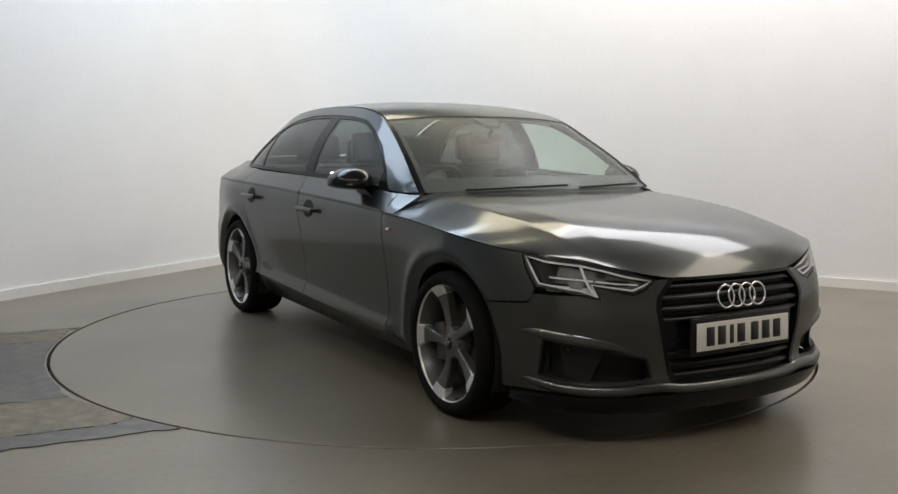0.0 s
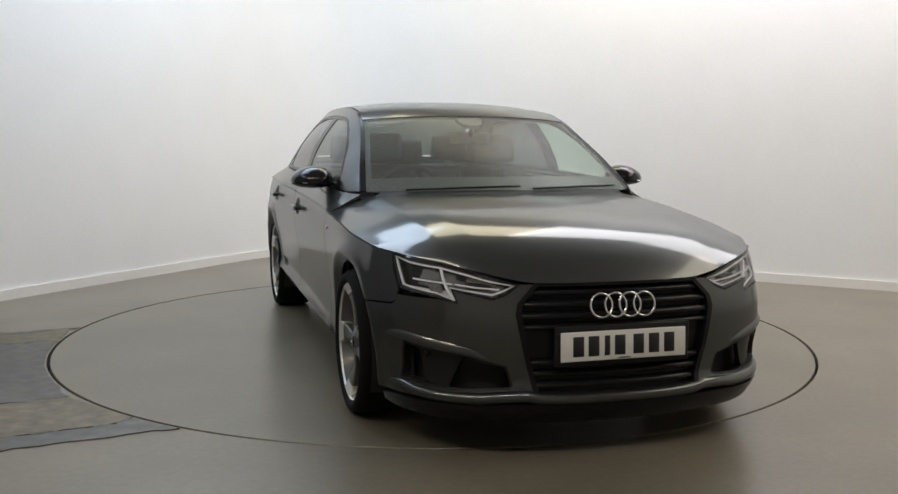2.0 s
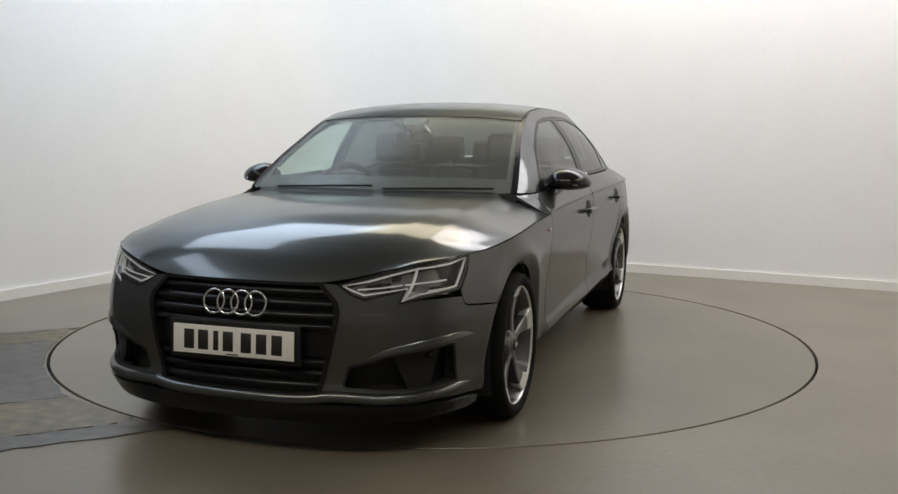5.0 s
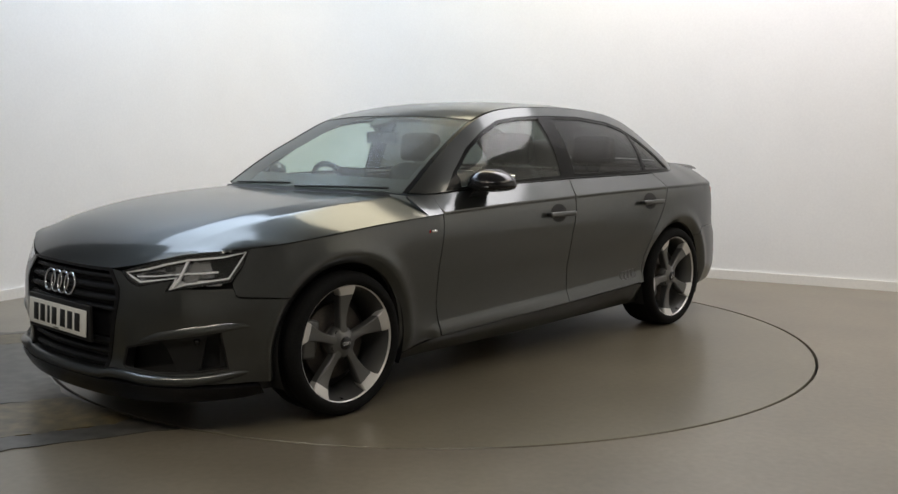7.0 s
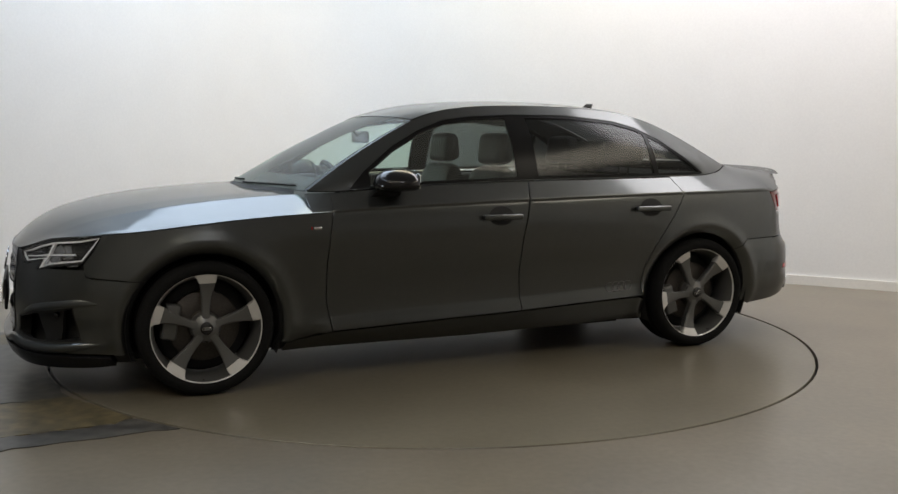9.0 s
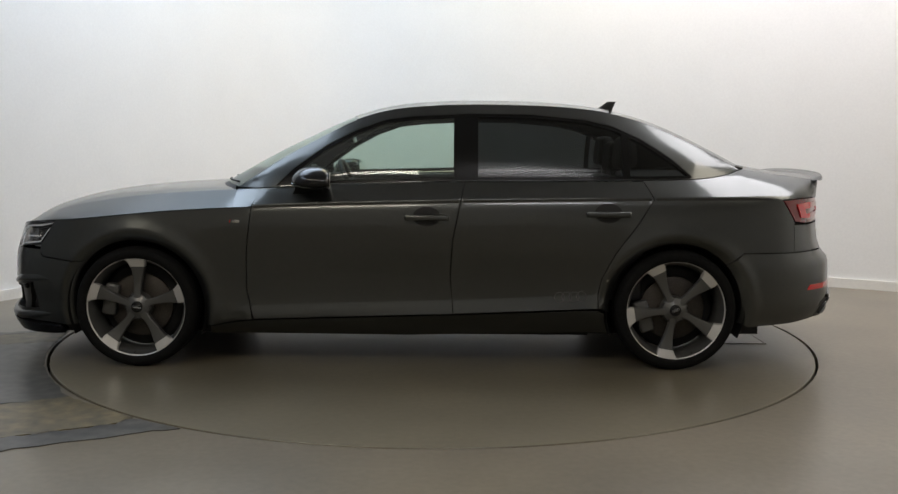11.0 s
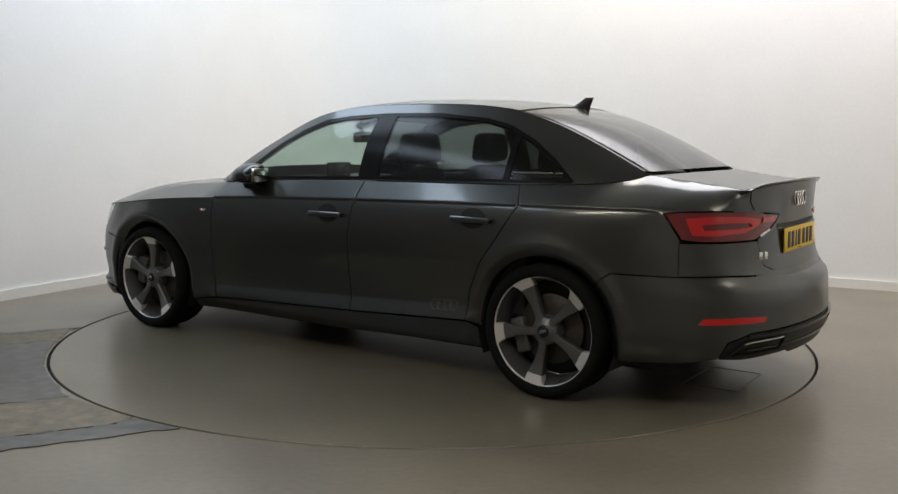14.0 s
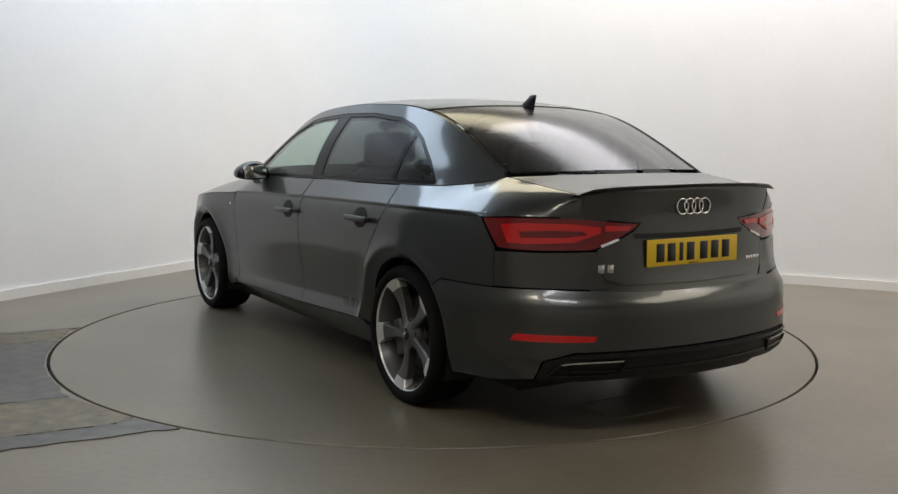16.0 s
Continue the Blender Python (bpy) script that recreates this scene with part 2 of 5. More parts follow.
def panel(poly, where, step=0.03, holes=(), lines=(), depth=0.012, gap=0.002, sink=0.0, mirror=False):
    """A sheet cut to an outline, laid on the body surface where(), with its edge turned inwards. lines: folds it must follow."""
    from mathutils.geometry import delaunay_2d_cdt
    outer = dense(shrunk(poly, gap) if gap else poly, step)
    cuts = [dense(h, step) for h in holes]
    pts, edges = [], []
    for loop in [outer] + cuts:
        s = len(pts)
        pts += loop
        edges += [(s + i, s + (i + 1) % len(loop)) for i in range(len(loop))]
    o = np.array(outer)
    lo, hi = o.min(0), o.max(0)
    border = np.array(pts)
    for line in lines:
        ln = np.array(line)
        keep = inside(ln[:, 0], ln[:, 1], outer)
        for c in cuts:
            keep &= ~inside(ln[:, 0], ln[:, 1], c)
        ln = ln[keep]
        if len(ln):
            far = np.min(np.linalg.norm(ln[:, None] - border[None], axis=2), axis=1) > step * 0.4
            pts += [tuple(q) for q in ln[far]]
    taken = np.array(pts)
    gx, gy = np.meshgrid(np.arange(lo[0] + step / 2, hi[0], step), np.arange(lo[1] + step / 2, hi[1], step))
    gx, gy = gx.ravel(), gy.ravel()
    keep = inside(gx, gy, outer)
    for c in cuts:
        keep &= ~inside(gx, gy, c)
    g = np.stack([gx, gy], 1)[keep]
    if len(g):
        g = g[np.min(np.linalg.norm(g[:, None] - taken[None], axis=2), axis=1) > step * 0.45]
        pts += [tuple(q) for q in g]
    vs, _, fs, *_ = delaunay_2d_cdt([Vector(q) for q in pts], edges, [], 0, 1e-6)
    v = np.array([tuple(q) for q in vs])
    cen = np.array([v[list(f)].mean(0) for f in fs])
    keep = inside(cen[:, 0], cen[:, 1], outer)
    for c in cuts:
        keep &= ~inside(cen[:, 0], cen[:, 1], c)
    # slivers along straight edges are left out
    for i, f in enumerate(fs):
        q = v[list(f)]
        e = np.roll(q, -1, 0) - q
        if len(f) == 3 and abs(e[0, 0] * e[1, 1] - e[0, 1] * e[1, 0]) < 3e-4 * np.max(np.linalg.norm(e, axis=1)):
            keep[i] = False
    p3 = where(v)
    if mirror:
        p3 = p3 * np.array([1, -1, 1])
    bm = bmesh.new()
    bv = [bm.verts.new(q) for q in p3]
    for f, k in zip(fs, keep):
        if k:
            try:
                bm.faces.new([bv[i] for i in f])
            except ValueError:
                pass
    bmesh.ops.delete(bm, geom=[q for q in bm.verts if not q.link_faces], context="VERTS")
    return finish(bm, depth, sink)


def finish(bm, depth=0.012, sink=0.0):
    """Faces outwards, then turns the rim in."""
    bm.normal_update()
    away = sum((f.normal.dot(f.calc_center_median() - Vector((0, 0, 0.55))) * f.calc_area() for f in bm.faces))
    if away < 0:
        bmesh.ops.reverse_faces(bm, faces=bm.faces[:])
    bm.normal_update()
    normals = {q: q.normal.copy() for q in bm.verts}
    if sink:
        for q in bm.verts:
            q.co -= normals[q] * sink
    if depth:
        rim = [e for e in bm.edges if e.is_boundary]
        low = {}
        for e in rim:
            for q in e.verts:
                if q not in low:
                    low[q] = bm.verts.new(q.co - normals[q] * depth)
        for e in rim:
            lp = e.link_loops[0]
            a, b = lp.vert, lp.link_loop_next.vert
            bm.faces.new((b, a, low[a], low[b]))
            e.smooth = False
    return bm


def sheet(rows, depth=0.0, sink=0.0):
    """A sheet from rows of places."""
    bm = bmesh.new()
    vs = [[bm.verts.new(p) for p in r] for r in rows]
    for a, b in zip(vs, vs[1:]):
        for k in range(len(a) - 1):
            try:
                bm.faces.new((a[k], a[k + 1], b[k + 1], b[k]))
            except ValueError:
                pass
    bmesh.ops.remove_doubles(bm, verts=bm.verts[:], dist=0.0004)
    return finish(bm, depth, sink)


# ---- the body's surface: x ahead, y to its left, z up, from the middle of the wheelbase on the ground ----
PLAN = [(2.275, 0), (2.268, 0.2), (2.238, 0.4), (2.165, 0.6), (2.085, 0.71), (1.95, 0.805), (1.74, 0.872), (1.41, 0.908), (1.0, 0.905),
        (0.5, 0.902), (0, 0.902), (-0.5, 0.905), (-1.0, 0.91), (-1.41, 0.912), (-1.8, 0.885), (-2.05, 0.825), (-2.21, 0.72),
        (-2.315, 0.56), (-2.38, 0.38), (-2.412, 0.19), (-2.422, 0)]
_p = np.array(PLAN)
_u = np.r_[0, np.cumsum(np.linalg.norm(np.diff(_p, axis=0), axis=1))]
PX, PY = spline(_u, _p[:, 0], 0.0, 0.0), spline(_u, _p[:, 1], 1.0, -1.0)
UMAX = _u[-1]
_uu = np.linspace(0, UMAX, 4000)
_xx, _yy = PX(_uu), PY(_uu)


def side_u(x):
    return np.interp(-np.asarray(x, float), -_xx, _uu)


def front_u(y):
    return np.interp(y, _yy[:1000], _uu[:1000])


def rear_u(y):
    return np.interp(y, _yy[::-1][:900], _uu[::-1][:900])


# the shoulder crease, which is also the bonnet's edge, as height along the outline
_cu = [front_u(0), front_u(0.2), front_u(0.34), front_u(0.46), front_u(0.6), front_u(0.70), side_u(1.92), side_u(1.64), side_u(1.475), side_u(1.157),
       side_u(0.843), side_u(0.53), side_u(-0.07), side_u(-0.95), side_u(-1.5), side_u(-1.95), rear_u(0.74), rear_u(0.64), rear_u(0.56), rear_u(0.3), UMAX]
_cz = [0.672, 0.672, 0.674, 0.69, 0.722, 0.745, 0.762, 0.785, 0.803, 0.830, 0.847, 0.861, 0.878, 0.897, 0.903, 0.905, 0.915, 0.955, 0.99, 1.01, 1.015]
CREASE = monotone(_cu, _cz)

# how far the side stands in from the plan, by height, at stations along the outline
def SILL(x):
    """The lower edge of the doors."""
    return np.interp(x, [-1.06, -1.0, -0.245, 0.80, 1.05], [0.331, 0.328, 0.293, 0.258, 0.250])


_SEC = [(front_u(0), [.13, .18, .24, .30, .45, .55, .62, .68, .8, .95], [.05, .012, .0, .012, .014, .02, .032, .052, .09, .15]),
        (front_u(0.5), [.13, .18, .24, .30, .45, .55, .62, .70, .8, .95], [.06, .02, .0, .022, .014, .018, .035, .06, .10, .16]),
        (side_u(1.97), [.13, .18, .24, .32, .42, .50, .6, .72, .8, .95], [.07, .035, .012, .012, .0, .0, .012, .04, .07, .12]),
        (side_u(1.70), [.13, .18, .26, .34, .45, .58, .66, .76, .85, .95], [.08, .05, .02, .01, .0, -.002, .006, .022, .05, .1]),
        (side_u(1.41), [.13, .18, .26, .34, .45, .60, .70, .80, .85, .95], [.09, .06, .03, .01, .0, -.006, -.004, .016, .03, .08]),
        (side_u(0.9), [.13, .18, .235, .30, .36, .45, .62, .75, .84, .95], [.15, .10, .054, .036, .038, .034, .016, .006, .014, .05]),
        (side_u(-0.2), [.13, .18, .25, .30, .37, .48, .64, .76, .88, .95], [.15, .105, .062, .036, .040, .034, .010, .000, .013, .045]),
        (side_u(-1.0), [.13, .18, .25, .32, .40, .5, .64, .78, .895, .95], [.15, .105, .062, .030, .032, .024, .002, -.003, .012, .045]),
        (side_u(-1.41), [.13, .18, .26, .34, .45, .6, .70, .80, .90, .95], [.09, .06, .03, .012, .0, -.008, -.006, .004, .022, .05]),
        (side_u(-1.95), [.13, .2, .28, .36, .45, .56, .62, .72, .90, 1.0], [.10, .06, .02, .002, .0, .002, .01, .012, .03, .07]),
        (rear_u(0.62), [.13, .2, .26, .34, .45, .55, .61, .70, .88, 1.02], [.12, .06, .02, -.004, .0, .006, .045, .07, .08, .075]),
        (UMAX, [.13, .2, .26, .34, .45, .55, .61, .70, .88, 1.02], [.12, .06, .02, -.006, .0, .006, .065, .10, .115, .10])]
_SU = np.array([s[0] for s in _SEC])
_SF = [monotone(z, v) for _, z, v in _SEC]


def inset(u, z):
    w = np.zeros_like(u)
    i = np.clip(np.searchsorted(_SU, u) - 1, 0, len(_SU) - 2)
    a = np.clip((u - _SU[i]) / (_SU[i + 1] - _SU[i]), 0, 1)
    a = a * a * (3 - 2 * a)
    for k in range(len(_SU)):
        on = i == k
        if on.any():
            w[on] = (1 - a[on]) * _SF[k](z[on]) + a[on] * _SF[k + 1](z[on])
    # the pressed line under the shoulder, then the lips of the wheel arches
    dz = np.maximum(CREASE(u) - z, 0)
    w += 0.009 * np.clip(dz / 0.0035, 0, 1) * np.exp(-dz / 0.022) * np.clip((0.83 - PX(u)) / 0.03, 0, 1) * np.clip((PX(u) + 1.95) / 0.12, 0, 1)
    x = PX(u)
    # the flat ledge along the foot of the doors, with a sharp lip
    k = np.clip((0.99 - x) / 0.15, 0, 1) * np.clip((x + 1.06) / 0.06, 0, 1)
    v = z - (SILL(x) - 0.004)
    w -= k * np.where(v >= 0, 0.019 * np.clip(1 - v / (0.072 * k + 1e-4), 0, 1), 0.019 * np.clip(1 + v / 0.004, 0, 1) + 0.012 * np.clip(v / 0.006, -1, 0))
    for cx in (1.41, -1.41):
        r = np.hypot(x - cx, z - 0.32)
        near = np.abs(x) < 2
        w += (0.030 * np.clip((0.395 - r) / 0.045, 0, 1) ** 1.4 - 0.009 * np.exp(-((r - 0.405) / 0.03) ** 2)) * near * (z > 0.2)
    return w


def low(u, z):
    """The body below the crease."""
    e = 1e-3
    dx, dy = (PX(u + e) - PX(u - e)), (PY(u + e) - PY(u - e))
    n = np.hypot(dx, dy) + 1e-12
    d = inset(u, z)
    return np.stack([PX(u) - dy / n * d, PY(u) + dx / n * d, z], -1)


# roof rail from windscreen foot to boot, and the lower edge of the side windows
RAIL_Y = spline([-1.80, -1.56, -1.25, -0.95, -0.6, 0, 0.15, 0.31, 0.47, 0.64, 0.9], [.585, .578, .572, .575, .582, .59, .598, .616, .644, .682, .735])
RAIL_Z = spline([-1.80, -1.56, -1.255, -1.1, -.95, -.64, -.326, -.009, .151, .313, .476, .641, .842, .9], [1.045, 1.167, 1.298, 1.34, 1.363, 1.381, 1.383, 1.366, 1.34, 1.284, 1.2, 1.108, .975, .935])
BELT_Y = monotone([-1.80, -1.72, -1.62, -1.48, -.95, -.3, .37, .69, .8, .9], [.585, .65, .715, .772, .812, .82, .815, .797, .775, .728])
BELT_Z = monotone([-1.80, -1.72, -1.62, -1.48, -.95, -.3, .37, .69, .8, .9], [1.045, 1.022, 1.006, .997, .99, .984, .964, .945, .938, .934])


def _end():
    return low(np.array([rear_u(0.57)]), CREASE(np.array([rear_u(0.57)])))[0]


DECK_END = _end()


def edge_y(x):
    w = np.clip((-1.80 - x) / (-1.80 - DECK_END[0]), 0, 1)
    return np.where(x > -1.80, BELT_Y(x), 0.585 + (DECK_END[1] - 0.585) * w)


def edge_z(x):
    w = np.clip((-1.80 - x) / (-1.80 - DECK_END[0]), 0, 1)
    return np.where(x > -1.80, BELT_Z(x), 1.045 + (DECK_END[2] - 1.045) * w)


def skin(p):
    """Side surface over (u, z), both sides: below the crease, and the shoulder above it."""
    p = np.asarray(p, float)
    s, u, z = np.where(p[:, 0] < 0, -1, 1), np.abs(p[:, 0]), p[:, 1]
    zc = CREASE(u)
    out = low(u, np.minimum(z, zc))
    x = out[:, 0]
    up = (z > zc) & (x < 1.0) & (x > DECK_END[0] - 0.02)
    if up.any():
        ze, ye = edge_z(x), edge_y(x)
        w = np.clip((z - zc) / np.maximum(ze - zc, 1e-3), 0, 1.6)
        rear = np.clip((-1.5 - x) / 0.6, 0, 1)
        bulge = 1 - (1 - np.clip(w, 0, 1)) ** (1.0 + 0.6 * rear * rear * (3 - 2 * rear))
        out[up, 1] = (out[:, 1] + (ye - out[:, 1]) * w)[up]
        out[up, 2] = np.where(w <= 1, zc + (ze - zc) * bulge, z)[up]
    out[:, 1] *= s
    return out


def house(p):
    """The side of the cabin over (x, z), from window foot to roof rail, on the left."""
    x, z = p[:, 0], p[:, 1]
    zb, zr, yb, yr = BELT_Z(x), RAIL_Z(x), BELT_Y(x), RAIL_Y(x)
    w = np.clip((z - zb) / np.maximum(zr - zb, 1e-3), -0.1, 1)
    y = yb + (yr - yb) * w + 0.035 * np.sin(np.pi * np.clip(w, 0, 1)) * np.clip((zr - zb) / 0.3, 0, 1)
    return np.stack([x, y, z], -1)


BOW_X = spline([-1.80, -1.45, -1.1, -0.8, 0, 0.28, 0.6, 0.9], [-.12, -.105, -.065, -.02, 0, .06, .12, .20])
BOW_Z = monotone([-1.80, -1.1, -0.6, 0, 0.28, 0.6, 0.9], [.012, .030, .040, .040, .027, .021, .012])


def crown(p):
    """Windscreen, roof and rear window over (x at the rail, share of the half width)."""
    x, w = p[:, 0], p[:, 1]
    q = 1 - np.abs(w) ** 2
    return np.stack([x + BOW_X(x) * q, w * RAIL_Y(x), RAIL_Z(x) + BOW_Z(x) * (1 - np.abs(w) ** 2.4)], -1)


BON_Z = monotone([0, 0.04, .1, .2, .35, .5, .7, .85, 1.0], [.742, .758, .787, .832, .876, .904, .926, .936, .942])


def bonnet_at(p, w):
    """The bonnet: p from nose to windscreen, w across."""
    a = np.abs(w)
    xe = 1.95 + (0.806 - 1.95) * p
    ue = side_u(xe)
    edge = low(ue, CREASE(ue))
    front_y = 0.80 * a
    uf = np.interp(front_y, _yy[:1000], _uu[:1000])
    f = low(uf, CREASE(uf))
    e0 = low(side_u(np.array([1.95])), CREASE(side_u(np.array([1.95]))))[0]
    fx, fz = f[:, 0] - e0[0], f[:, 2]
    tip = low(front_u(np.array([0.80])), CREASE(front_u(np.array([0.80]))))[0]
    fx = fx - (tip[0] - e0[0]) * np.clip((a - 0.85) / 0.15, 0, 1)
    x = edge[:, 0] + (1 - p) * fx + p * 0.26 * (1 - a * a)
    y = a * edge[:, 1]
    # two folds run forward from the windscreen: inner at a1, outer at a2
    a1, f1, a2, f2 = 0.57 + 0.07 * p, 0.83 + 0.09 * p, 0.73 + 0.02 * p, 0.63 + 0.19 * p
    l1 = f2 * ((1 - a) / (1 - a2)) 
    l2 = f2 + (f1 - f2) * (a2 - a) / (a2 - a1)
    l3 = np.where(a < a1, f1 + (1 - f1) * (1 - (a / a1) ** 2), f1 - 2 * (1 - f1) / a1 * (a - a1))
    rise = -np.log(np.exp(-260 * l1) + np.exp(-260 * l2) + np.exp(-260 * l3)) / 260
    zm = BON_Z(p)
    sect = edge[:, 2] + (zm - edge[:, 2]) * rise
    b = 1 - np.exp(-p / 0.055)
    z = fz * (1 - b) + sect * b
    z = np.where(a > 0.999, edge[:, 2], z)
    return np.stack([x, np.sign(w) * y, z], -1)


def deck_at(p, w):
    """The boot lid's top: p from the rear window to the spoiler."""
    a = np.abs(w)
    c0 = crown(np.stack([np.full_like(w, -1.80), w], -1))
    ur = rear_u(a * 0.57)
    c1 = low(ur, CREASE(ur))
    c1[:, 1] *= np.sign(w)
    q = p[:, None]
    out = c0 * (1 - q) + c1 * q
    out[:, 2] -= 0.012 * np.sin(np.pi * p ** 1.3) * (1 - a ** 4)
    return out


def grid(fn, ps, ws, **kw):
    rows = []
    for q in ps:
        rows.append([tuple(c) for c in fn(np.full(len(ws), q), np.array(ws))])
    return sheet(rows, **kw)


def both(poly):
    """An outline over the middle from its left half (middle first)."""
    return list(poly) + [(-a, b) for a, b in reversed(poly) if abs(a) > 1e-6]


AR = 0.350


def fu(y, z):
    return (float(front_u(y)), z)


def su(x, z):
    return (float(side_u(x)), z)


def ru(y, z):
    return (float(rear_u(y)), z)


def arch(cx, r, z0, z1, n=18):
    """Points on a wheel arch from the front foot over the top to the rear."""
    a0 = math.asin((z0 - 0.32) / r)
    a1 = math.pi - math.asin((z1 - 0.32) / r)
    return [su(cx + r * math.cos(a0 + (a1 - a0) * i / n), 0.32 + r * math.sin(a0 + (a1 - a0) * i / n)) for i in range(n + 1)]


def arc(cx, a0, a1, n=14):
    """Points on a wheel arch between two angles from straight ahead."""
    return [su(cx + AR * math.cos(a), 0.32 + AR * math.sin(a)) for a in np.linspace(a0, a1, n)]


def crease_pts(u0, u1, n, dz=0.0):
    return [(float(u), float(CREASE(u)) + dz) for u in np.linspace(u0, u1, n)]


ARCH_FOLDS = [[su(cx + r * math.cos(a), 0.32 + r * math.sin(a)) for a in np.linspace(-0.3, math.pi + 0.3, 60)] for cx in (1.41, -1.41) for r in (0.358, 0.368, 0.38, 0.392, 0.405, 0.42)]
FOLDS = [crease_pts(side_u(0.84), side_u(-2.05), 240, dz) for dz in (-0.045, -0.025, -0.012, -0.0038, 0.0, 0.010)]
for off in (0.028, 0.050, 0.066, 0.072, 0.078, 0.11):
    FOLDS.append([(float(side_u(x)), float(SILL(x)) + off) for x in np.linspace(1.0, -1.05, 120)])

car = new("car")
tagged(car, "dark grey metallic four-door saloon parked on a turntable", "car")


def pair(name, poly, label="", mat=None, where=None, **kw):
    """A panel on the left and its twin on the right."""
    obs = []
    for m in (False, True):
        obs.append(part(name, panel(poly, where or skin, mirror=m, **kw), mat or PAINT, car, label))
    return obs


# outlines in (u, z)
HEAD = [fu(0.405, 0.668), fu(0.52, 0.700), fu(0.62, 0.726), fu(0.70, 0.744), su(1.965, 0.755), su(1.865, 0.762), su(1.895, 0.70), su(1.945, 0.634),
        fu(0.70, 0.612), fu(0.625, 0.597), fu(0.648, 0.643), fu(0.505, 0.612), fu(0.455, 0.630)]
GRILLE_H = [(0, 0.668), fu(0.34, 0.668), fu(0.40, 0.60), fu(0.408, 0.56), fu(0.375, 0.40), fu(0.335, 0.252), (0, 0.246)]
INTAKE = [fu(0.45, 0.366), fu(0.60, 0.403), fu(0.74, 0.428), su(1.985, 0.440), su(1.960, 0.285), fu(0.72, 0.272), fu(0.58, 0.266), fu(0.44, 0.276), fu(0.425, 0.290)]
TAIL_LAMP = [su(-1.975, 0.894), su(-2.10, 0.901), ru(0.70, 0.900), ru(0.60, 0.8985), ru(0.53, 0.894), ru(0.50, 0.888), ru(0.30, 0.872), ru(0.335, 0.845), ru(0.46, 0.79), ru(0.53, 0.768),
             ru(0.70, 0.768), su(-2.13, 0.77), su(-2.05, 0.78)]
BUMPER_F = both([(0, 0.228), fu(0.4, 0.230), fu(0.70, 0.226), su(1.90, 0.222)] + [su(1.79, 0.212)] + arc(1.41, -0.30, 0.719)
                + [su(1.80, 0.560), su(1.915, 0.571), su(1.930, 0.580), su(1.937, 0.61)] + HEAD[8:][:5] + [HEAD[0], fu(0.34, 0.672), (0, 0.670)])
grille_poly = both(GRILLE_H)
part("front_bumper", panel(BUMPER_F, skin, holes=[grille_poly, INTAKE, [(-a, b) for a, b in INTAKE]], step=0.025, lines=ARCH_FOLDS[:6] + [[(-a, b) for a, b in q] for q in ARCH_FOLDS[:6]]), PAINT, car)
af = arch(1.41, AR, 0.235, 0.20)
fender = [su(0.805, 0.256), su(0.832, 0.41), su(0.83, 0.597), su(0.80, 0.846)] + [(u, z - 0.0035) for u, z in crease_pts(side_u(0.84), side_u(1.865), 43)] \
    + [su(1.895, 0.70), su(1.943, 0.632), su(1.939, 0.61), su(1.932, 0.583), su(1.916, 0.574), su(1.80, 0.563)] + arch(1.41, AR, 0.5505, 0.21, 28)
pair("front_wing", fender, lines=FOLDS + ARCH_FOLDS)
def top_edge(x0, x1, n=14):
    """The shoulder's upper edge, just below the windows."""
    return [su(float(x), float(edge_z(np.array(x))) - 0.003) for x in np.linspace(x0, x1, n)]


FRONT_DOOR = [su(0.80, 0.258), su(0.832, 0.41), su(0.83, 0.597), su(0.80, 0.846)] + top_edge(0.782, -0.302, 40) + [su(-0.279, 0.872), su(-0.241, 0.678),
              su(-0.23, 0.498), su(-0.245, 0.293)]
REAR_DOOR = [su(-0.245, 0.293), su(-0.23, 0.498), su(-0.241, 0.678), su(-0.279, 0.872)] + top_edge(-0.305, -1.234, 36) + [su(-1.279, 0.9), su(-1.183, 0.754),
             su(-1.086, 0.621), su(-1.017, 0.486), su(-1.0, 0.40), su(-1.0, 0.328)]
pair("front_door", FRONT_DOOR, gap=0.003, lines=FOLDS + ARCH_FOLDS)
pair("wing_corner", [su(float(x), float(CREASE(side_u(x))) + 0.002) for x in np.linspace(0.90, 0.80, 5)] + top_edge(0.776, 0.90, 6), sink=0.001, gap=0.0)
pair("rear_door", REAR_DOOR, gap=0.003, lines=FOLDS + ARCH_FOLDS)
pair("side_skirt", [su(1.04, 0.165), su(1.03, 0.215), su(0.80, 0.246), su(-0.245, 0.281), su(-1.0, 0.316), su(-1.04, 0.295), su(-1.06, 0.185), su(0, 0.155)], label="grey painted side skirt")
def crest(x0, y1, n=34):
    """The top edge of the rear quarter, on to the end of the boot lid."""
    us = np.linspace(float(side_u(x0)), float(rear_u(y1)), n)
    zc = CREASE(us)
    x = low(us, zc)[:, 0]
    return [(float(u), float(max(z, c + 0.001))) for u, z, c in zip(us, edge_z(x), zc)]


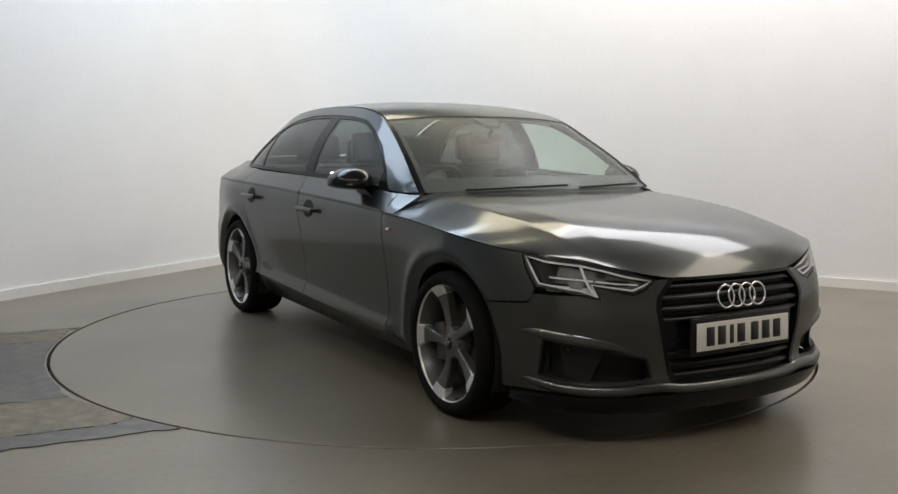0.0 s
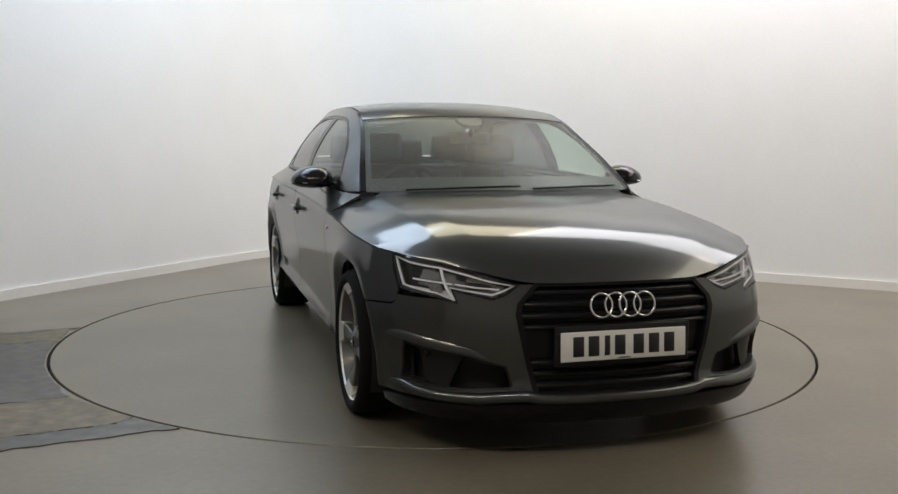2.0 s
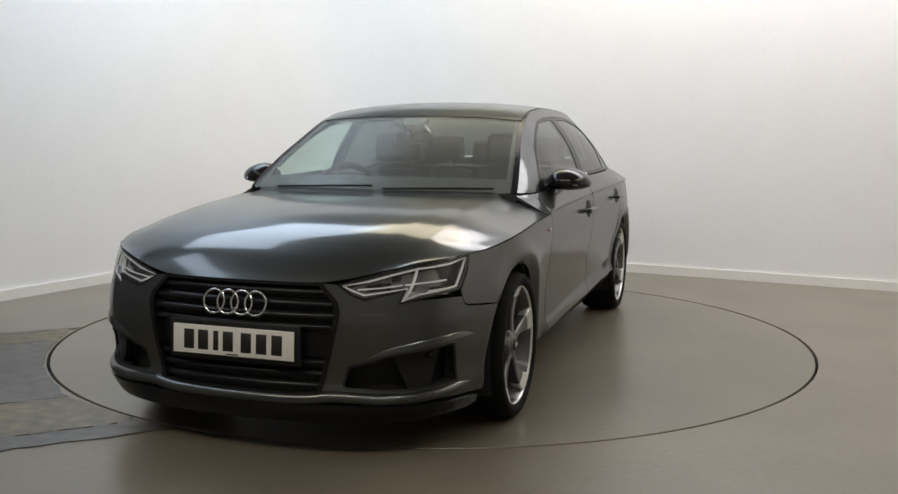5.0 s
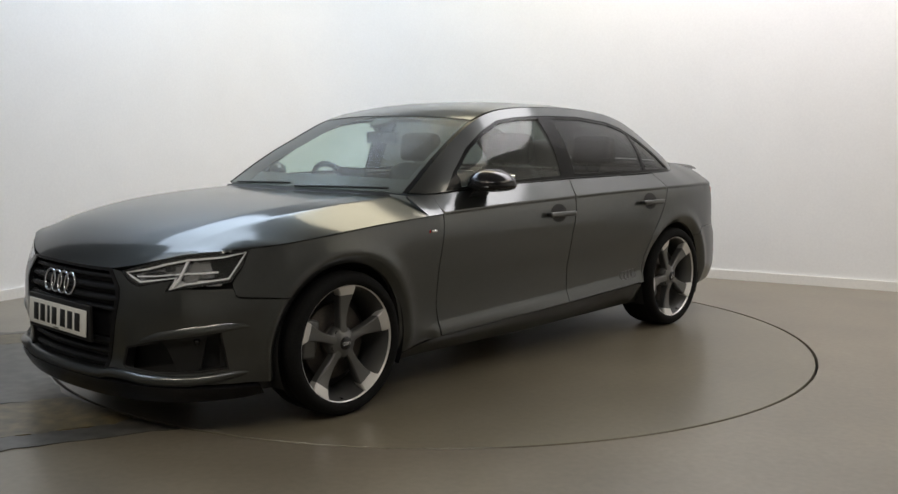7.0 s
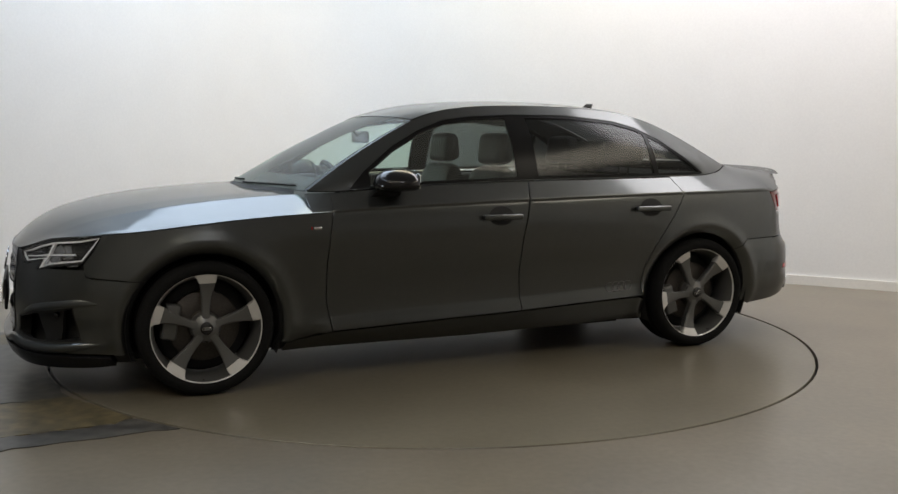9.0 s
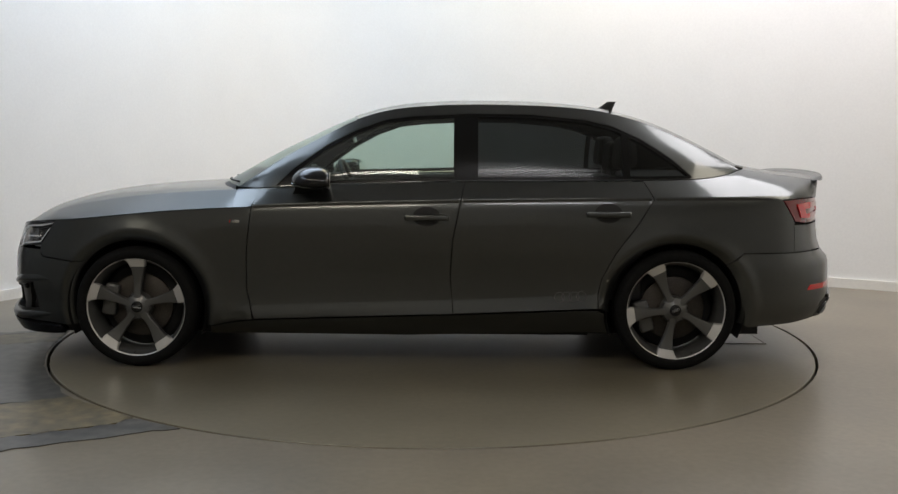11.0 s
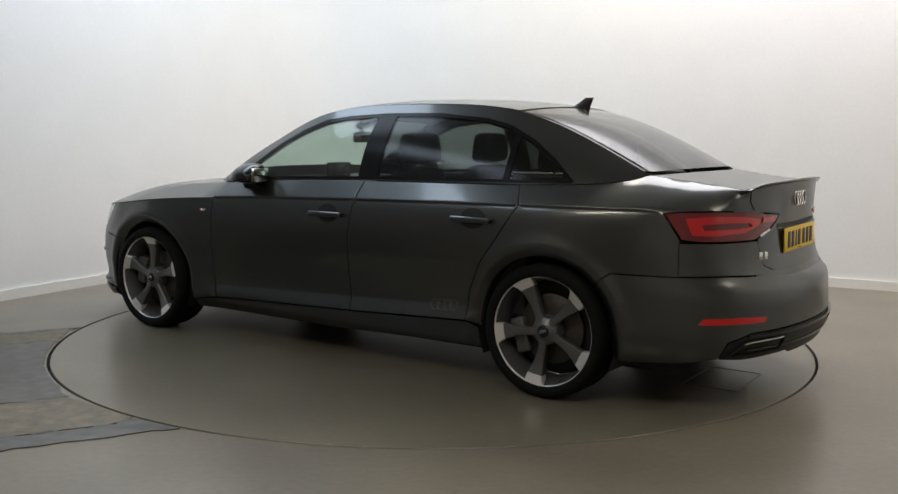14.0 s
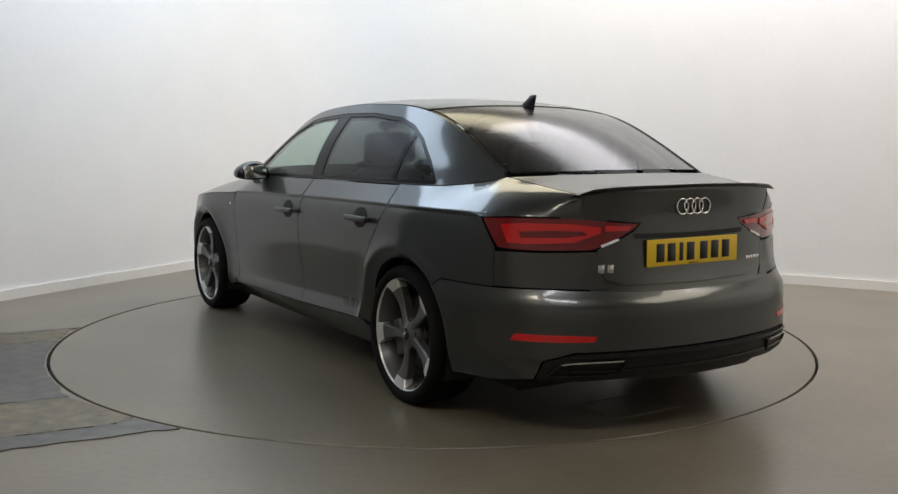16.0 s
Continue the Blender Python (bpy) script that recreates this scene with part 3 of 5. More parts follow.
ar = arch(-1.41, AR, 0.30, 0.56, 28)
quarter = [su(-1.0, 0.328), su(-1.0, 0.40), su(-1.017, 0.486), su(-1.086, 0.621), su(-1.183, 0.754), su(-1.279, 0.9), su(-1.234, 0.993)] \
    + crest(-1.3, 0.578) + [ru(0.566, 0.94), ru(0.537, 0.897), ru(0.62, 0.901), ru(0.70, 0.902), su(-2.10, 0.903), su(-1.967, 0.896), su(-2.045, 0.775), su(-2.04, 0.765), su(-2.04, 0.622), su(-1.75, 0.622)] + ar[::-1]
pair("rear_quarter", quarter, lines=FOLDS + ARCH_FOLDS)
BUMPER_R = [(UMAX, 0.600), ru(0.3, 0.603), ru(0.5, 0.612), ru(0.72, 0.62), su(-2.04, 0.62), su(-1.75, 0.62)] + arc(-1.41, math.pi - 0.755, math.pi + 0.20) \
    + [su(-1.80, 0.225), su(-2.05, 0.238), ru(0.73, 0.262), ru(0.705, 0.34), ru(0.6, 0.375), ru(0.3, 0.38), (UMAX, 0.38)]


def wrap(poly):
    """A rear outline over both sides: the far side runs on past the middle."""
    return list(poly) + [(2 * UMAX - a, b) for a, b in reversed(poly) if abs(a - UMAX) > 1e-6]


def skin_wrap(p):
    p = np.array(p, float)
    over = p[:, 0] > UMAX
    p[over, 0] = 2 * UMAX - p[over, 0]
    out = skin(p)
    out[over, 1] *= -1
    return out


part("rear_bumper", panel(wrap(BUMPER_R), skin_wrap, step=0.025, lines=ARCH_FOLDS[6:] + [[(2 * UMAX - a, b) for a, b in q] for q in ARCH_FOLDS[6:]]), PAINT, car)
lid = [(UMAX, 0.622), ru(0.40, 0.628), ru(0.475, 0.655), ru(0.50, 0.74), ru(0.505, 0.775), ru(0.46, 0.787), ru(0.332, 0.843), ru(0.296, 0.874), ru(0.5, 0.892), ru(0.53, 0.90), ru(0.56, 0.94)] \
    + [ru(y, float(CREASE(rear_u(y))) - 0.004) for y in (0.56, 0.5, 0.4, 0.3, 0.2, 0.1)] + [(UMAX, 1.011)]
part("boot_lid_face", panel(wrap(lid), skin_wrap, step=0.025), PAINT, car)
corner = [ru(0.505, 0.765), ru(0.475, 0.655), ru(0.44, 0.622), ru(0.5, 0.616), ru(0.72, 0.623), su(-2.04, 0.623), su(-2.04, 0.765), su(-2.13, 0.765), ru(0.70, 0.763)]
pair("rear_corner_panel", corner)
pair("boot_corner", [ru(0.46, 0.884), ru(0.65, 0.892), ru(0.65, float(CREASE(rear_u(0.65))) - 0.004), ru(0.60, float(CREASE(rear_u(0.60))) - 0.004), ru(0.50, float(CREASE(rear_u(0.50))) - 0.008)], sink=0.004, gap=0.0)
part("boot_foot", panel(wrap([(UMAX, 0.596), ru(0.54, 0.606), ru(0.52, 0.67), ru(0.44, 0.66), (UMAX, 0.65)]), skin_wrap, step=0.03, sink=0.005, gap=0), PAINT, car)
WS = np.linspace(-1, 1, 49)
part("bonnet", grid(bonnet_at, np.r_[np.linspace(0, 0.12, 14), np.linspace(0.15, 0.997, 36)], np.linspace(-1, 1, 181) * 0.9985, depth=0.012), PAINT, car)
part("boot_lid", grid(deck_at, np.linspace(0.02, 1, 16), WS * 0.995, depth=0.01), PAINT, car)
ROOF = [(0.275, -1), (0.275, 1), (-1.08, 1), (-1.08, -1)]
part("roof", panel([(a, b * 0.97) for a, b in ROOF], crown, step=0.035, depth=0.02), PAINT, car)
part("windscreen", panel([(0.27, -0.96), (0.27, 0.96), (0.885, 0.96), (0.885, -0.96)], crown, step=0.04, depth=0.004, sink=0.004), GLASS_SCREEN, car).visible_shadow = False
part("rear_window", panel([(-1.09, -0.94), (-1.09, 0.94), (-1.77, 0.94), (-1.77, -0.94)], crown, step=0.04, depth=0.004, sink=0.004), GLASS_DARK, car).visible_shadow = False
for s in (1, -1):
    part("roof_trim", panel([(-1.76, s * 0.962), (0.88, s * 0.962), (0.88, s * 0.998), (-1.76, s * 0.998)], crown, step=0.03, sink=0.005, depth=0.004, gap=0), PILLAR, car, "black roof trim strip")
# cabin sides
DLO = [(0.69, 0.95), (0.60, 1.041), (0.431, 1.164), (0.273, 1.247), (0.117, 1.303), (-0.038, 1.322), (-0.314, 1.336), (-0.646, 1.335), (-0.945, 1.308), (-1.094, 1.272), (-1.243, 1.204), (-1.393, 1.104),
       (-1.500, 1.012), (-1.48, 1.002), (-0.95, 0.994), (-0.3, 0.988), (0.37, 0.968)]
rail = [(0.885, 0.945), (0.8, 0.941), (0.69, 0.947), (0.37, 0.966), (-0.3, 0.986), (-0.95, 0.992), (-1.48, 0.999), (-1.62, 1.008), (-1.72, 1.024), (-1.795, 1.047)] + [(float(x), float(RAIL_Z(x)) - 0.001) for x in np.linspace(-1.78, 0.87, 50)]
pair("cabin_frame", rail, holes=[DLO], where=house, step=0.03, gap=0.0)
pair("window_trim", DLO, holes=[shrunk(DLO, 0.016)], where=house, step=0.03, mat=PILLAR, sink=0.003, gap=0, depth=0.02, label="gloss black window surround")


def clip_x(poly, lo, hi):
    """The stretch of an outline between two upright cuts."""
    out = []
    for side, keep in ((lo, lambda x: x >= lo), (hi, lambda x: x <= hi)):
        src, out = (poly if side == lo else out), []
        for a, b in zip(src, src[1:] + src[:1]):
            if keep(a[0]):
                out.append(a)
            if keep(a[0]) != keep(b[0]):
                w = (side - a[0]) / (b[0] - a[0])
                out.append((side, a[1] + (b[1] - a[1]) * w))
    return out


INNER = shrunk(DLO, 0.014)
for ob in pair("front_door_glass", clip_x(INNER, -0.25, 0.58), where=house, mat=GLASS_CLEAR, sink=0.007, depth=0.004) \
        + pair("rear_door_glass", clip_x(INNER, -1.14, -0.37), where=house, mat=GLASS_DARK, sink=0.007, depth=0.004, label="dark privacy glass") \
        + pair("quarter_glass", clip_x(INNER, -1.6, -1.165), where=house, mat=GLASS_DARK, sink=0.007, depth=0.004, label="dark privacy glass"):
    ob.visible_shadow = False
pair("door_pillar", clip_x(INNER, -0.375, -0.245), where=house, mat=PILLAR, sink=0.004, depth=0.02, label="gloss black pillar cover")
pair("quarter_divider", clip_x(INNER, -1.17, -1.135), where=house, mat=PILLAR, sink=0.004, depth=0.02)
pair("mirror_triangle", clip_x(INNER, 0.575, 0.9), where=house, mat=PILLAR, sink=0.004, depth=0.02)


# inner shell behind the joints, with the wheel houses open
def shell(p):
    q = skin(p)
    q[:, 0] -= np.sign(q[:, 0]) * 0.03 * (np.abs(q[:, 0]) > 1.9)
    q[:, 1] *= 1 - 0.03 / np.maximum(np.abs(q[:, 1]), 0.2)
    return q


af2, ar2 = arch(1.41, AR + 0.006, 0.17, 0.17), arch(-1.41, AR + 0.006, 0.17, 0.24)
body_in = [su(2.0, 0.2)] + [su(1.86, 0.17)] + af2 + ar2 + [su(-1.9, 0.24)] + [su(-2.02, 0.24), su(-2.02, 0.88)] + [su(x, float(edge_z(np.array(x))) - 0.014) for x in np.linspace(-1.95, 0.78, 40)] + [su(0.9, 0.82), su(1.85, 0.74), su(2.0, 0.6)]
pair("inner_shell", body_in, where=shell, mat=BLACK_DEEP, depth=0, gap=0, step=0.05)
nose_in = both([(0, 0.20), fu(0.4, 0.20), su(1.84, 0.2), su(1.84, 0.72), su(1.98, 0.73), fu(0.4, 0.655), (0, 0.655)])
part("nose_shell", panel(nose_in, lambda p: skin(p) * np.array([0.962, 0.95, 1]), depth=0, gap=0, step=0.05), BLACK_DEEP, car)
tail_in = wrap([(UMAX, 0.28), ru(0.6, 0.28), su(-2.0, 0.28), su(-2.0, 0.87), ru(0.5, 0.92), (UMAX, 0.95)])
part("tail_shell", panel(tail_in, lambda p: skin_wrap(p) * np.array([0.975, 0.965, 1]), depth=0, gap=0, step=0.05), BLACK_DEEP, car)
part("underbody", box(3.9, 1.20, 0.05, 0.02, 0, 0.165), BLACK_DEEP, car)
part("floor_pan", box(1.96, 1.36, 0.06, 0.0, 0, 0.175), BLACK_DEEP, car)


# ---- lamps, grille, trim ----
def strip(points, width):
    """A band of constant width along points, as an outline."""
    p = np.array(points, float)
    t = np.gradient(p, axis=0)
    n = np.stack([-t[:, 1], t[:, 0]], 1) / (np.linalg.norm(t, axis=1)[:, None] + 1e-9) * width / 2
    return [tuple(q) for q in p + n] + [tuple(q) for q in (p - n)[::-1]]


HEAD_IN = shrunk(HEAD, 0.010)
for m in (False, True):
    sgn = -1 if m else 1
    lamp = part("headlight", panel(shrunk(HEAD, 0.003), skin, step=0.03, sink=0.045, depth=0, gap=0, mirror=m), BLACK_GLOSS, car, "LED headlight in a black housing")
    part("bezel", panel(HEAD, skin, holes=[HEAD_IN], step=0.02, sink=0.002, depth=0.04, gap=0.002, mirror=m), BLACK_GLOSS, lamp)
    upper = [fu(0.445, 0.662), fu(0.55, 0.690), fu(0.66, 0.712), su(2.02, 0.726), su(2.0, 0.655), fu(0.655, 0.652), fu(0.57, 0.640), fu(0.505, 0.626)]
    lower = [fu(0.668, 0.646), su(1.985, 0.652), su(1.965, 0.642), su(1.98, 0.622), fu(0.70, 0.620), fu(0.645, 0.608)]
    part("reflector", panel(rounded(upper, 0.012), skin, step=0.025, sink=0.032, depth=0.012, gap=0.004, mirror=m), LAMP_DIM, lamp, "grey reflector bowl")
    part("lower_reflector", panel(lower, skin, step=0.025, sink=0.03, depth=0.012, gap=0.003, mirror=m), LAMP_INNER, lamp, "bright lower reflector")
    part("light_frame", panel(shrunk(HEAD, 0.008), skin, holes=[shrunk(HEAD, 0.017)], step=0.02, sink=0.014, depth=0.016, gap=0, mirror=m), LAMP_GREY, lamp, "pale grey light guide frame")
    part("light_guide", panel(shrunk(HEAD, 0.016), skin, holes=[shrunk(HEAD, 0.0225)], step=0.02, sink=0.009, depth=0.008, gap=0, mirror=m), LED_WHITE, lamp, "white light guide strip")
    for pts, wd, dp in (([fu(0.70, 0.725), fu(0.688, 0.69), fu(0.672, 0.652), fu(0.642, 0.608)], 0.010, 0.012),
                        ([fu(0.48, 0.652), fu(0.57, 0.658), fu(0.645, 0.668)], 0.005, 0.016),
                        ([fu(0.655, 0.668), fu(0.70, 0.672), su(1.99, 0.678)], 0.006, 0.016)):
        part("divider", panel(strip(pts, wd), skin, step=0.02, sink=dp, depth=0.014, gap=0, mirror=m), LED_WHITE, lamp, "white dividing bar")
    for off, wide in ((0.060, 0.050),):
        facet = [(fu(y, z)[0] + off, z) for y, z in ((0.696, 0.712 - 0.1 * off), (0.684, 0.690), (0.668, 0.655), (0.652, 0.625 + 0.1 * off))]
        part("reflector_facet", panel(strip(facet, wide), skin, step=0.02, sink=0.022, depth=0.012, gap=0, mirror=m), LAMP_DIM, lamp, "silver slanted reflector facet")
    for y, z, w, h in ((0.560, 0.661, 0.052, 0.015), (0.625, 0.690, 0.022, 0.012)):
        u = float(front_u(y))
        sq = rounded([(u - w, z - h), (u + w, z - h * 0.5), (u + w, z + h * 1.15), (u - w, z + h * 0.6)], 0.01)
        part("projector", panel(sq, skin, step=0.02, sink=0.022, depth=0.02, gap=0, mirror=m), BLACK_GLOSS, lamp, "dark projector lens")
    lens = part("lens", panel(shrunk(HEAD, 0.002), skin, step=0.03, sink=0.001, depth=0.003, gap=0.001, mirror=m), GLASS_LENS, lamp)
    lens.visible_shadow = False
    # rear lamps
    tail = part("tail_light", panel(TAIL_LAMP, skin, step=0.025, sink=0.002, depth=0.02, gap=0.003, mirror=m), RED_DARK, car, "dark red wraparound tail light")
    bright = [su(-2.06, 0.872), su(-2.16, 0.880), ru(0.60, 0.875), ru(0.49, 0.862), ru(0.49, 0.838), ru(0.60, 0.802), su(-2.16, 0.795), su(-2.09, 0.80)]
    dark = [su(-2.13, 0.845), ru(0.68, 0.850), ru(0.565, 0.846), ru(0.545, 0.832), ru(0.62, 0.822), su(-2.14, 0.82)]
    part("lamp_field", panel(bright, skin, holes=[dark], step=0.02, sink=-0.004, depth=0.004, gap=0, mirror=m), RED_LENS, tail, "bright red lamp field")
    part("lamp_bar", panel([ru(0.47, 0.868), ru(0.345, 0.862), ru(0.36, 0.846), ru(0.47, 0.845)], skin, step=0.02, sink=-0.004, depth=0.004, gap=0, mirror=m), RED_LENS, tail)
    part("reversing_lamp", panel([ru(0.49, 0.791), ru(0.41, 0.816), ru(0.405, 0.808), ru(0.485, 0.781)], skin, step=0.02, sink=-0.004, depth=0.004, gap=0, mirror=m), LED_WHITE, tail, "white reversing lamp")
    part("reflector", panel(rounded([su(-2.12, 0.418), su(-2.14, 0.446), ru(0.65, 0.446), ru(0.52, 0.440), ru(0.53, 0.418)], 0.006), skin, step=0.02, sink=-0.003, depth=0.006, gap=0, mirror=m), RED_LENS, car, "red bumper reflector strip")
    # exhaust trim
    ex = rounded([ru(0.70, 0.275), ru(0.64, 0.337), ru(0.40, 0.343), ru(0.43, 0.283)], 0.02)
    trim = part("exhaust_trim", panel(ex, skin, holes=[shrunk(ex, 0.004)], step=0.02, sink=-0.010, depth=0.03, gap=0, mirror=m), BLACK_SATIN, car, "black exhaust surround")
    part("bright_edge", panel(strip([ru(0.645, 0.331), ru(0.61, 0.3365), ru(0.56, 0.3385), ru(0.42, 0.341)], 0.006), skin, step=0.02, sink=-0.013, depth=0.006, gap=0, mirror=m), CHROME, trim, "bright upper edge")
    part("opening", panel(shrunk(ex, 0.004), skin, step=0.03, sink=0.012, depth=0, gap=0, mirror=m), BLACK_DEEP, trim)
    # front intake: frame, blade, sensor
    it = part("air_intake", panel(INTAKE, skin, holes=[shrunk(INTAKE, 0.010)], step=0.025, sink=0.002, depth=0.05, gap=0, mirror=m), BLACK_SATIN, car, "black side air intake")
    part("fin", panel([fu(0.66, 0.275), fu(0.735, 0.285), su(2.03, 0.455), fu(0.70, 0.44), fu(0.60, 0.415)], skin, step=0.03, sink=0.022, depth=0.02, gap=0, mirror=m), BLACK_SATIN, it, "upright guide vane")
    c = skin(np.array([[sgn * float(front_u(0.72)), 0.40]]))[0]
    part("parking_sensor", box(0.02, 0.024, 0.024, c[0] - 0.02, c[1] - sgn * 0.005, c[2], 0.008), BLACK_GLOSS, it)

FRAME_H = both([(0, 0.674)] + [fu(0.345, 0.674), fu(0.412, 0.602), fu(0.420, 0.56), fu(0.386, 0.40), fu(0.345, 0.243), (0, 0.237)])
grille = part("grille", panel(FRAME_H, skin, holes=[both([(0, 0.660)] + [fu(0.334, 0.660), fu(0.392, 0.598), fu(0.398, 0.56), fu(0.366, 0.40), fu(0.327, 0.258), (0, 0.254)])],
                              step=0.025, sink=-0.003, depth=0.05, gap=0), GRILLE_BLACK, car, "gloss black single-frame grille")
HALF = monotone([0.25, 0.258, 0.40, 0.56, 0.60, 0.665], [0.32, 0.327, 0.366, 0.398, 0.39, 0.33])
part("mesh_panel", panel(both([(0, 0.658)] + [fu(0.33, 0.658), fu(0.388, 0.598), fu(0.394, 0.56), fu(0.362, 0.40), fu(0.324, 0.26), (0, 0.256)]), skin, step=0.05, sink=0.036, depth=0, gap=0), BLACK_DEEP, grille)
w0, w1 = float(front_u(0.372)), float(front_u(0.39))
part("centre_panel", panel([(-w0, 0.392), (-w1, 0.498), (w1, 0.498), (w0, 0.392)], skin, step=0.05, sink=0.024, depth=0.01, gap=0), GRILLE_BLACK, grille)


def slat(z, h):
    """A bowed grille bar, its face leaning back to the top."""
    hw = float(HALF(z)) - 0.006
    us = np.linspace(-float(front_u(hw)), float(front_u(hw)), 41)
    rows = []
    for dz, back in ((-h, 0.030), (-h, 0.010), (-h * 0.6, 0.006), (0, 0.007), (h * 0.55, 0.012), (h, 0.022), (h, 0.036)):
        rows.append([tuple(q - np.array([back, 0, 0])) for q in skin(np.stack([us, np.full(41, z + dz)], 1))])
    return sheet(rows)


for z, h in ((0.641, 0.013), (0.597, 0.014), (0.552, 0.014), (0.511, 0.011), (0.374, 0.012), (0.332, 0.012), (0.290, 0.012)):
    part("slat", slat(z, h), GRILLE_BLACK, grille)
part("plate_carrier", box(0.014, 0.56, 0.15, 2.268, 0, 0.44, 0.005), BLACK_SATIN, car)
lip = both([(0, 0.152), fu(0.4, 0.152), fu(0.70, 0.158), su(1.90, 0.165), su(1.82, 0.172), su(1.84, 0.210), su(1.92, 0.214), fu(0.70, 0.220), fu(0.4, 0.224), (0, 0.223)])
part("front_splitter", panel(lip, skin, step=0.03, sink=-0.014, depth=0.06, gap=0), GRILLE_BLACK, car, "gloss black lower lip")
def fold_on(pts, section, n=70, fade=0.0):
    """A pressed fold that follows the body through (u, z) points: section gives (outwards, upwards) steps across it."""
    p = np.array(pts, float)
    k = np.r_[0, np.cumsum(np.linalg.norm(np.diff(p, axis=0), axis=1))]
    t = np.linspace(0, k[-1], n)
    q = np.stack([monotone(k, p[:, 0])(t), monotone(k, p[:, 1])(t)], 1)
    c = skin(q)
    du = skin(q + np.array([0.002, 0])) - skin(q - np.array([0.002, 0]))
    away = np.stack([du[:, 1], -du[:, 0], np.zeros(n)], 1)
    away /= np.linalg.norm(away, axis=1)[:, None]
    away *= np.sign(np.sum(away * c * np.array([1, 1, 0]), axis=1))[:, None]
    w = np.clip(np.minimum(t, k[-1] - t) / max(fade, 1e-6), 0, 1) if fade else np.ones(n)
    w = w * w * (3 - 2 * w)
    bm = sheet([[tuple(v) for v in c + away * (-0.006 + (o + 0.006) * w)[:, None] + np.array([0, 0, 1]) * (u * (0.3 + 0.7 * w))[:, None]] for o, u in section])
    return bm


half = [fu(0.0, 0.236), fu(0.2, 0.237), fu(0.32, 0.243), fu(0.38, 0.252), fu(0.46, 0.250), fu(0.56, 0.243), fu(0.66, 0.243), fu(0.75, 0.250), su(1.97, 0.260), su(1.88, 0.268), su(1.80, 0.272)]
part("bumper_blade", fold_on([(-u, z) for u, z in half[:0:-1]] + half, ((-0.03, 0.022), (0.000, 0.020), (0.009, 0.012), (0.015, 0.002), (0.014, -0.009), (0.005, -0.022), (-0.03, -0.030)), 140, 0.26), PAINT, car)
for s in (1, -1):
    part("intake_ledge", fold_on([(s * u, z) for u, z in (fu(0.435, 0.362), fu(0.52, 0.392), fu(0.62, 0.416), fu(0.72, 0.436), su(1.97, 0.450), su(1.90, 0.454), su(1.80, 0.452))],
                                 ((-0.010, 0.036), (-0.001, 0.028), (0.009, 0.006), (0.008, -0.006), (-0.012, -0.014), (-0.04, -0.016)), 60, 0.20), PAINT, car)
diff = wrap([(UMAX, 0.374), ru(0.3, 0.374), ru(0.6, 0.369), ru(0.70, 0.336), ru(0.725, 0.262), ru(0.62, 0.252), ru(0.34, 0.262), ru(0.30, 0.245), (UMAX, 0.245)])
part("diffuser", panel(diff, skin_wrap, step=0.03, sink=0.002, depth=0.05, gap=0), BLACK_SATIN, car, "black rear diffuser")
for z, sink in ((0.362, -0.012), (0.30, -0.004)):
    part("diffuser_ridge", panel(wrap([(UMAX, z + 0.007), ru(0.3, z + 0.007), ru(0.62, z + 0.004), ru(0.62, z - 0.006), ru(0.3, z - 0.006), (UMAX, z - 0.006)]), skin_wrap, step=0.03, sink=sink, depth=0.02, gap=0), BLACK_GLOSS, car)


def spoiler():
    rows = []
    ys = np.linspace(-0.565, 0.565, 41)
    for fwd, up in ((0.045, 0.000), (0.02, 0.007), (-0.010, 0.016), (-0.013, 0.012), (-0.008, 0.004), (0.006, 0.000)):
        u = rear_u(np.abs(ys))
        c = low(u, CREASE(u))
        fade = np.clip((0.575 - np.abs(ys)) / 0.06, 0.15, 1)
        rows.append([(float(q[0] + fwd), float(y), float(q[2] + up * f)) for q, y, f in zip(c, ys, fade)])
    return sheet(rows)


part("boot_spoiler", spoiler(), BLACK_GLOSS, car, "gloss black boot lip spoiler")


def rings(x, z, r, s, tube_r, name, lean=0.0):
    badge = None
    for k in range(4):
        y = (k - 1.5) * s
        pts = [(x + lean * r * math.sin(a), y + r * math.cos(a), z + r * math.sin(a)) for a in np.linspace(0, 2 * math.pi, 28, endpoint=False)]
        ob = part(name if badge is None else "ring", tube(pts, tube_r, 8, True), CHROME, badge or car, "chrome four-ring badge" if badge is None else "")
        badge = badge or ob
    return badge


rings(2.262, 0.589, 0.0445, 0.0595, 0.0048, "front_badge", -0.2)
xr = float(skin_wrap(np.array([[UMAX, 0.935]]))[0, 0])
rings(xr - 0.004, 0.935, 0.032, 0.0425, 0.0038, "boot_badge", 0.05)


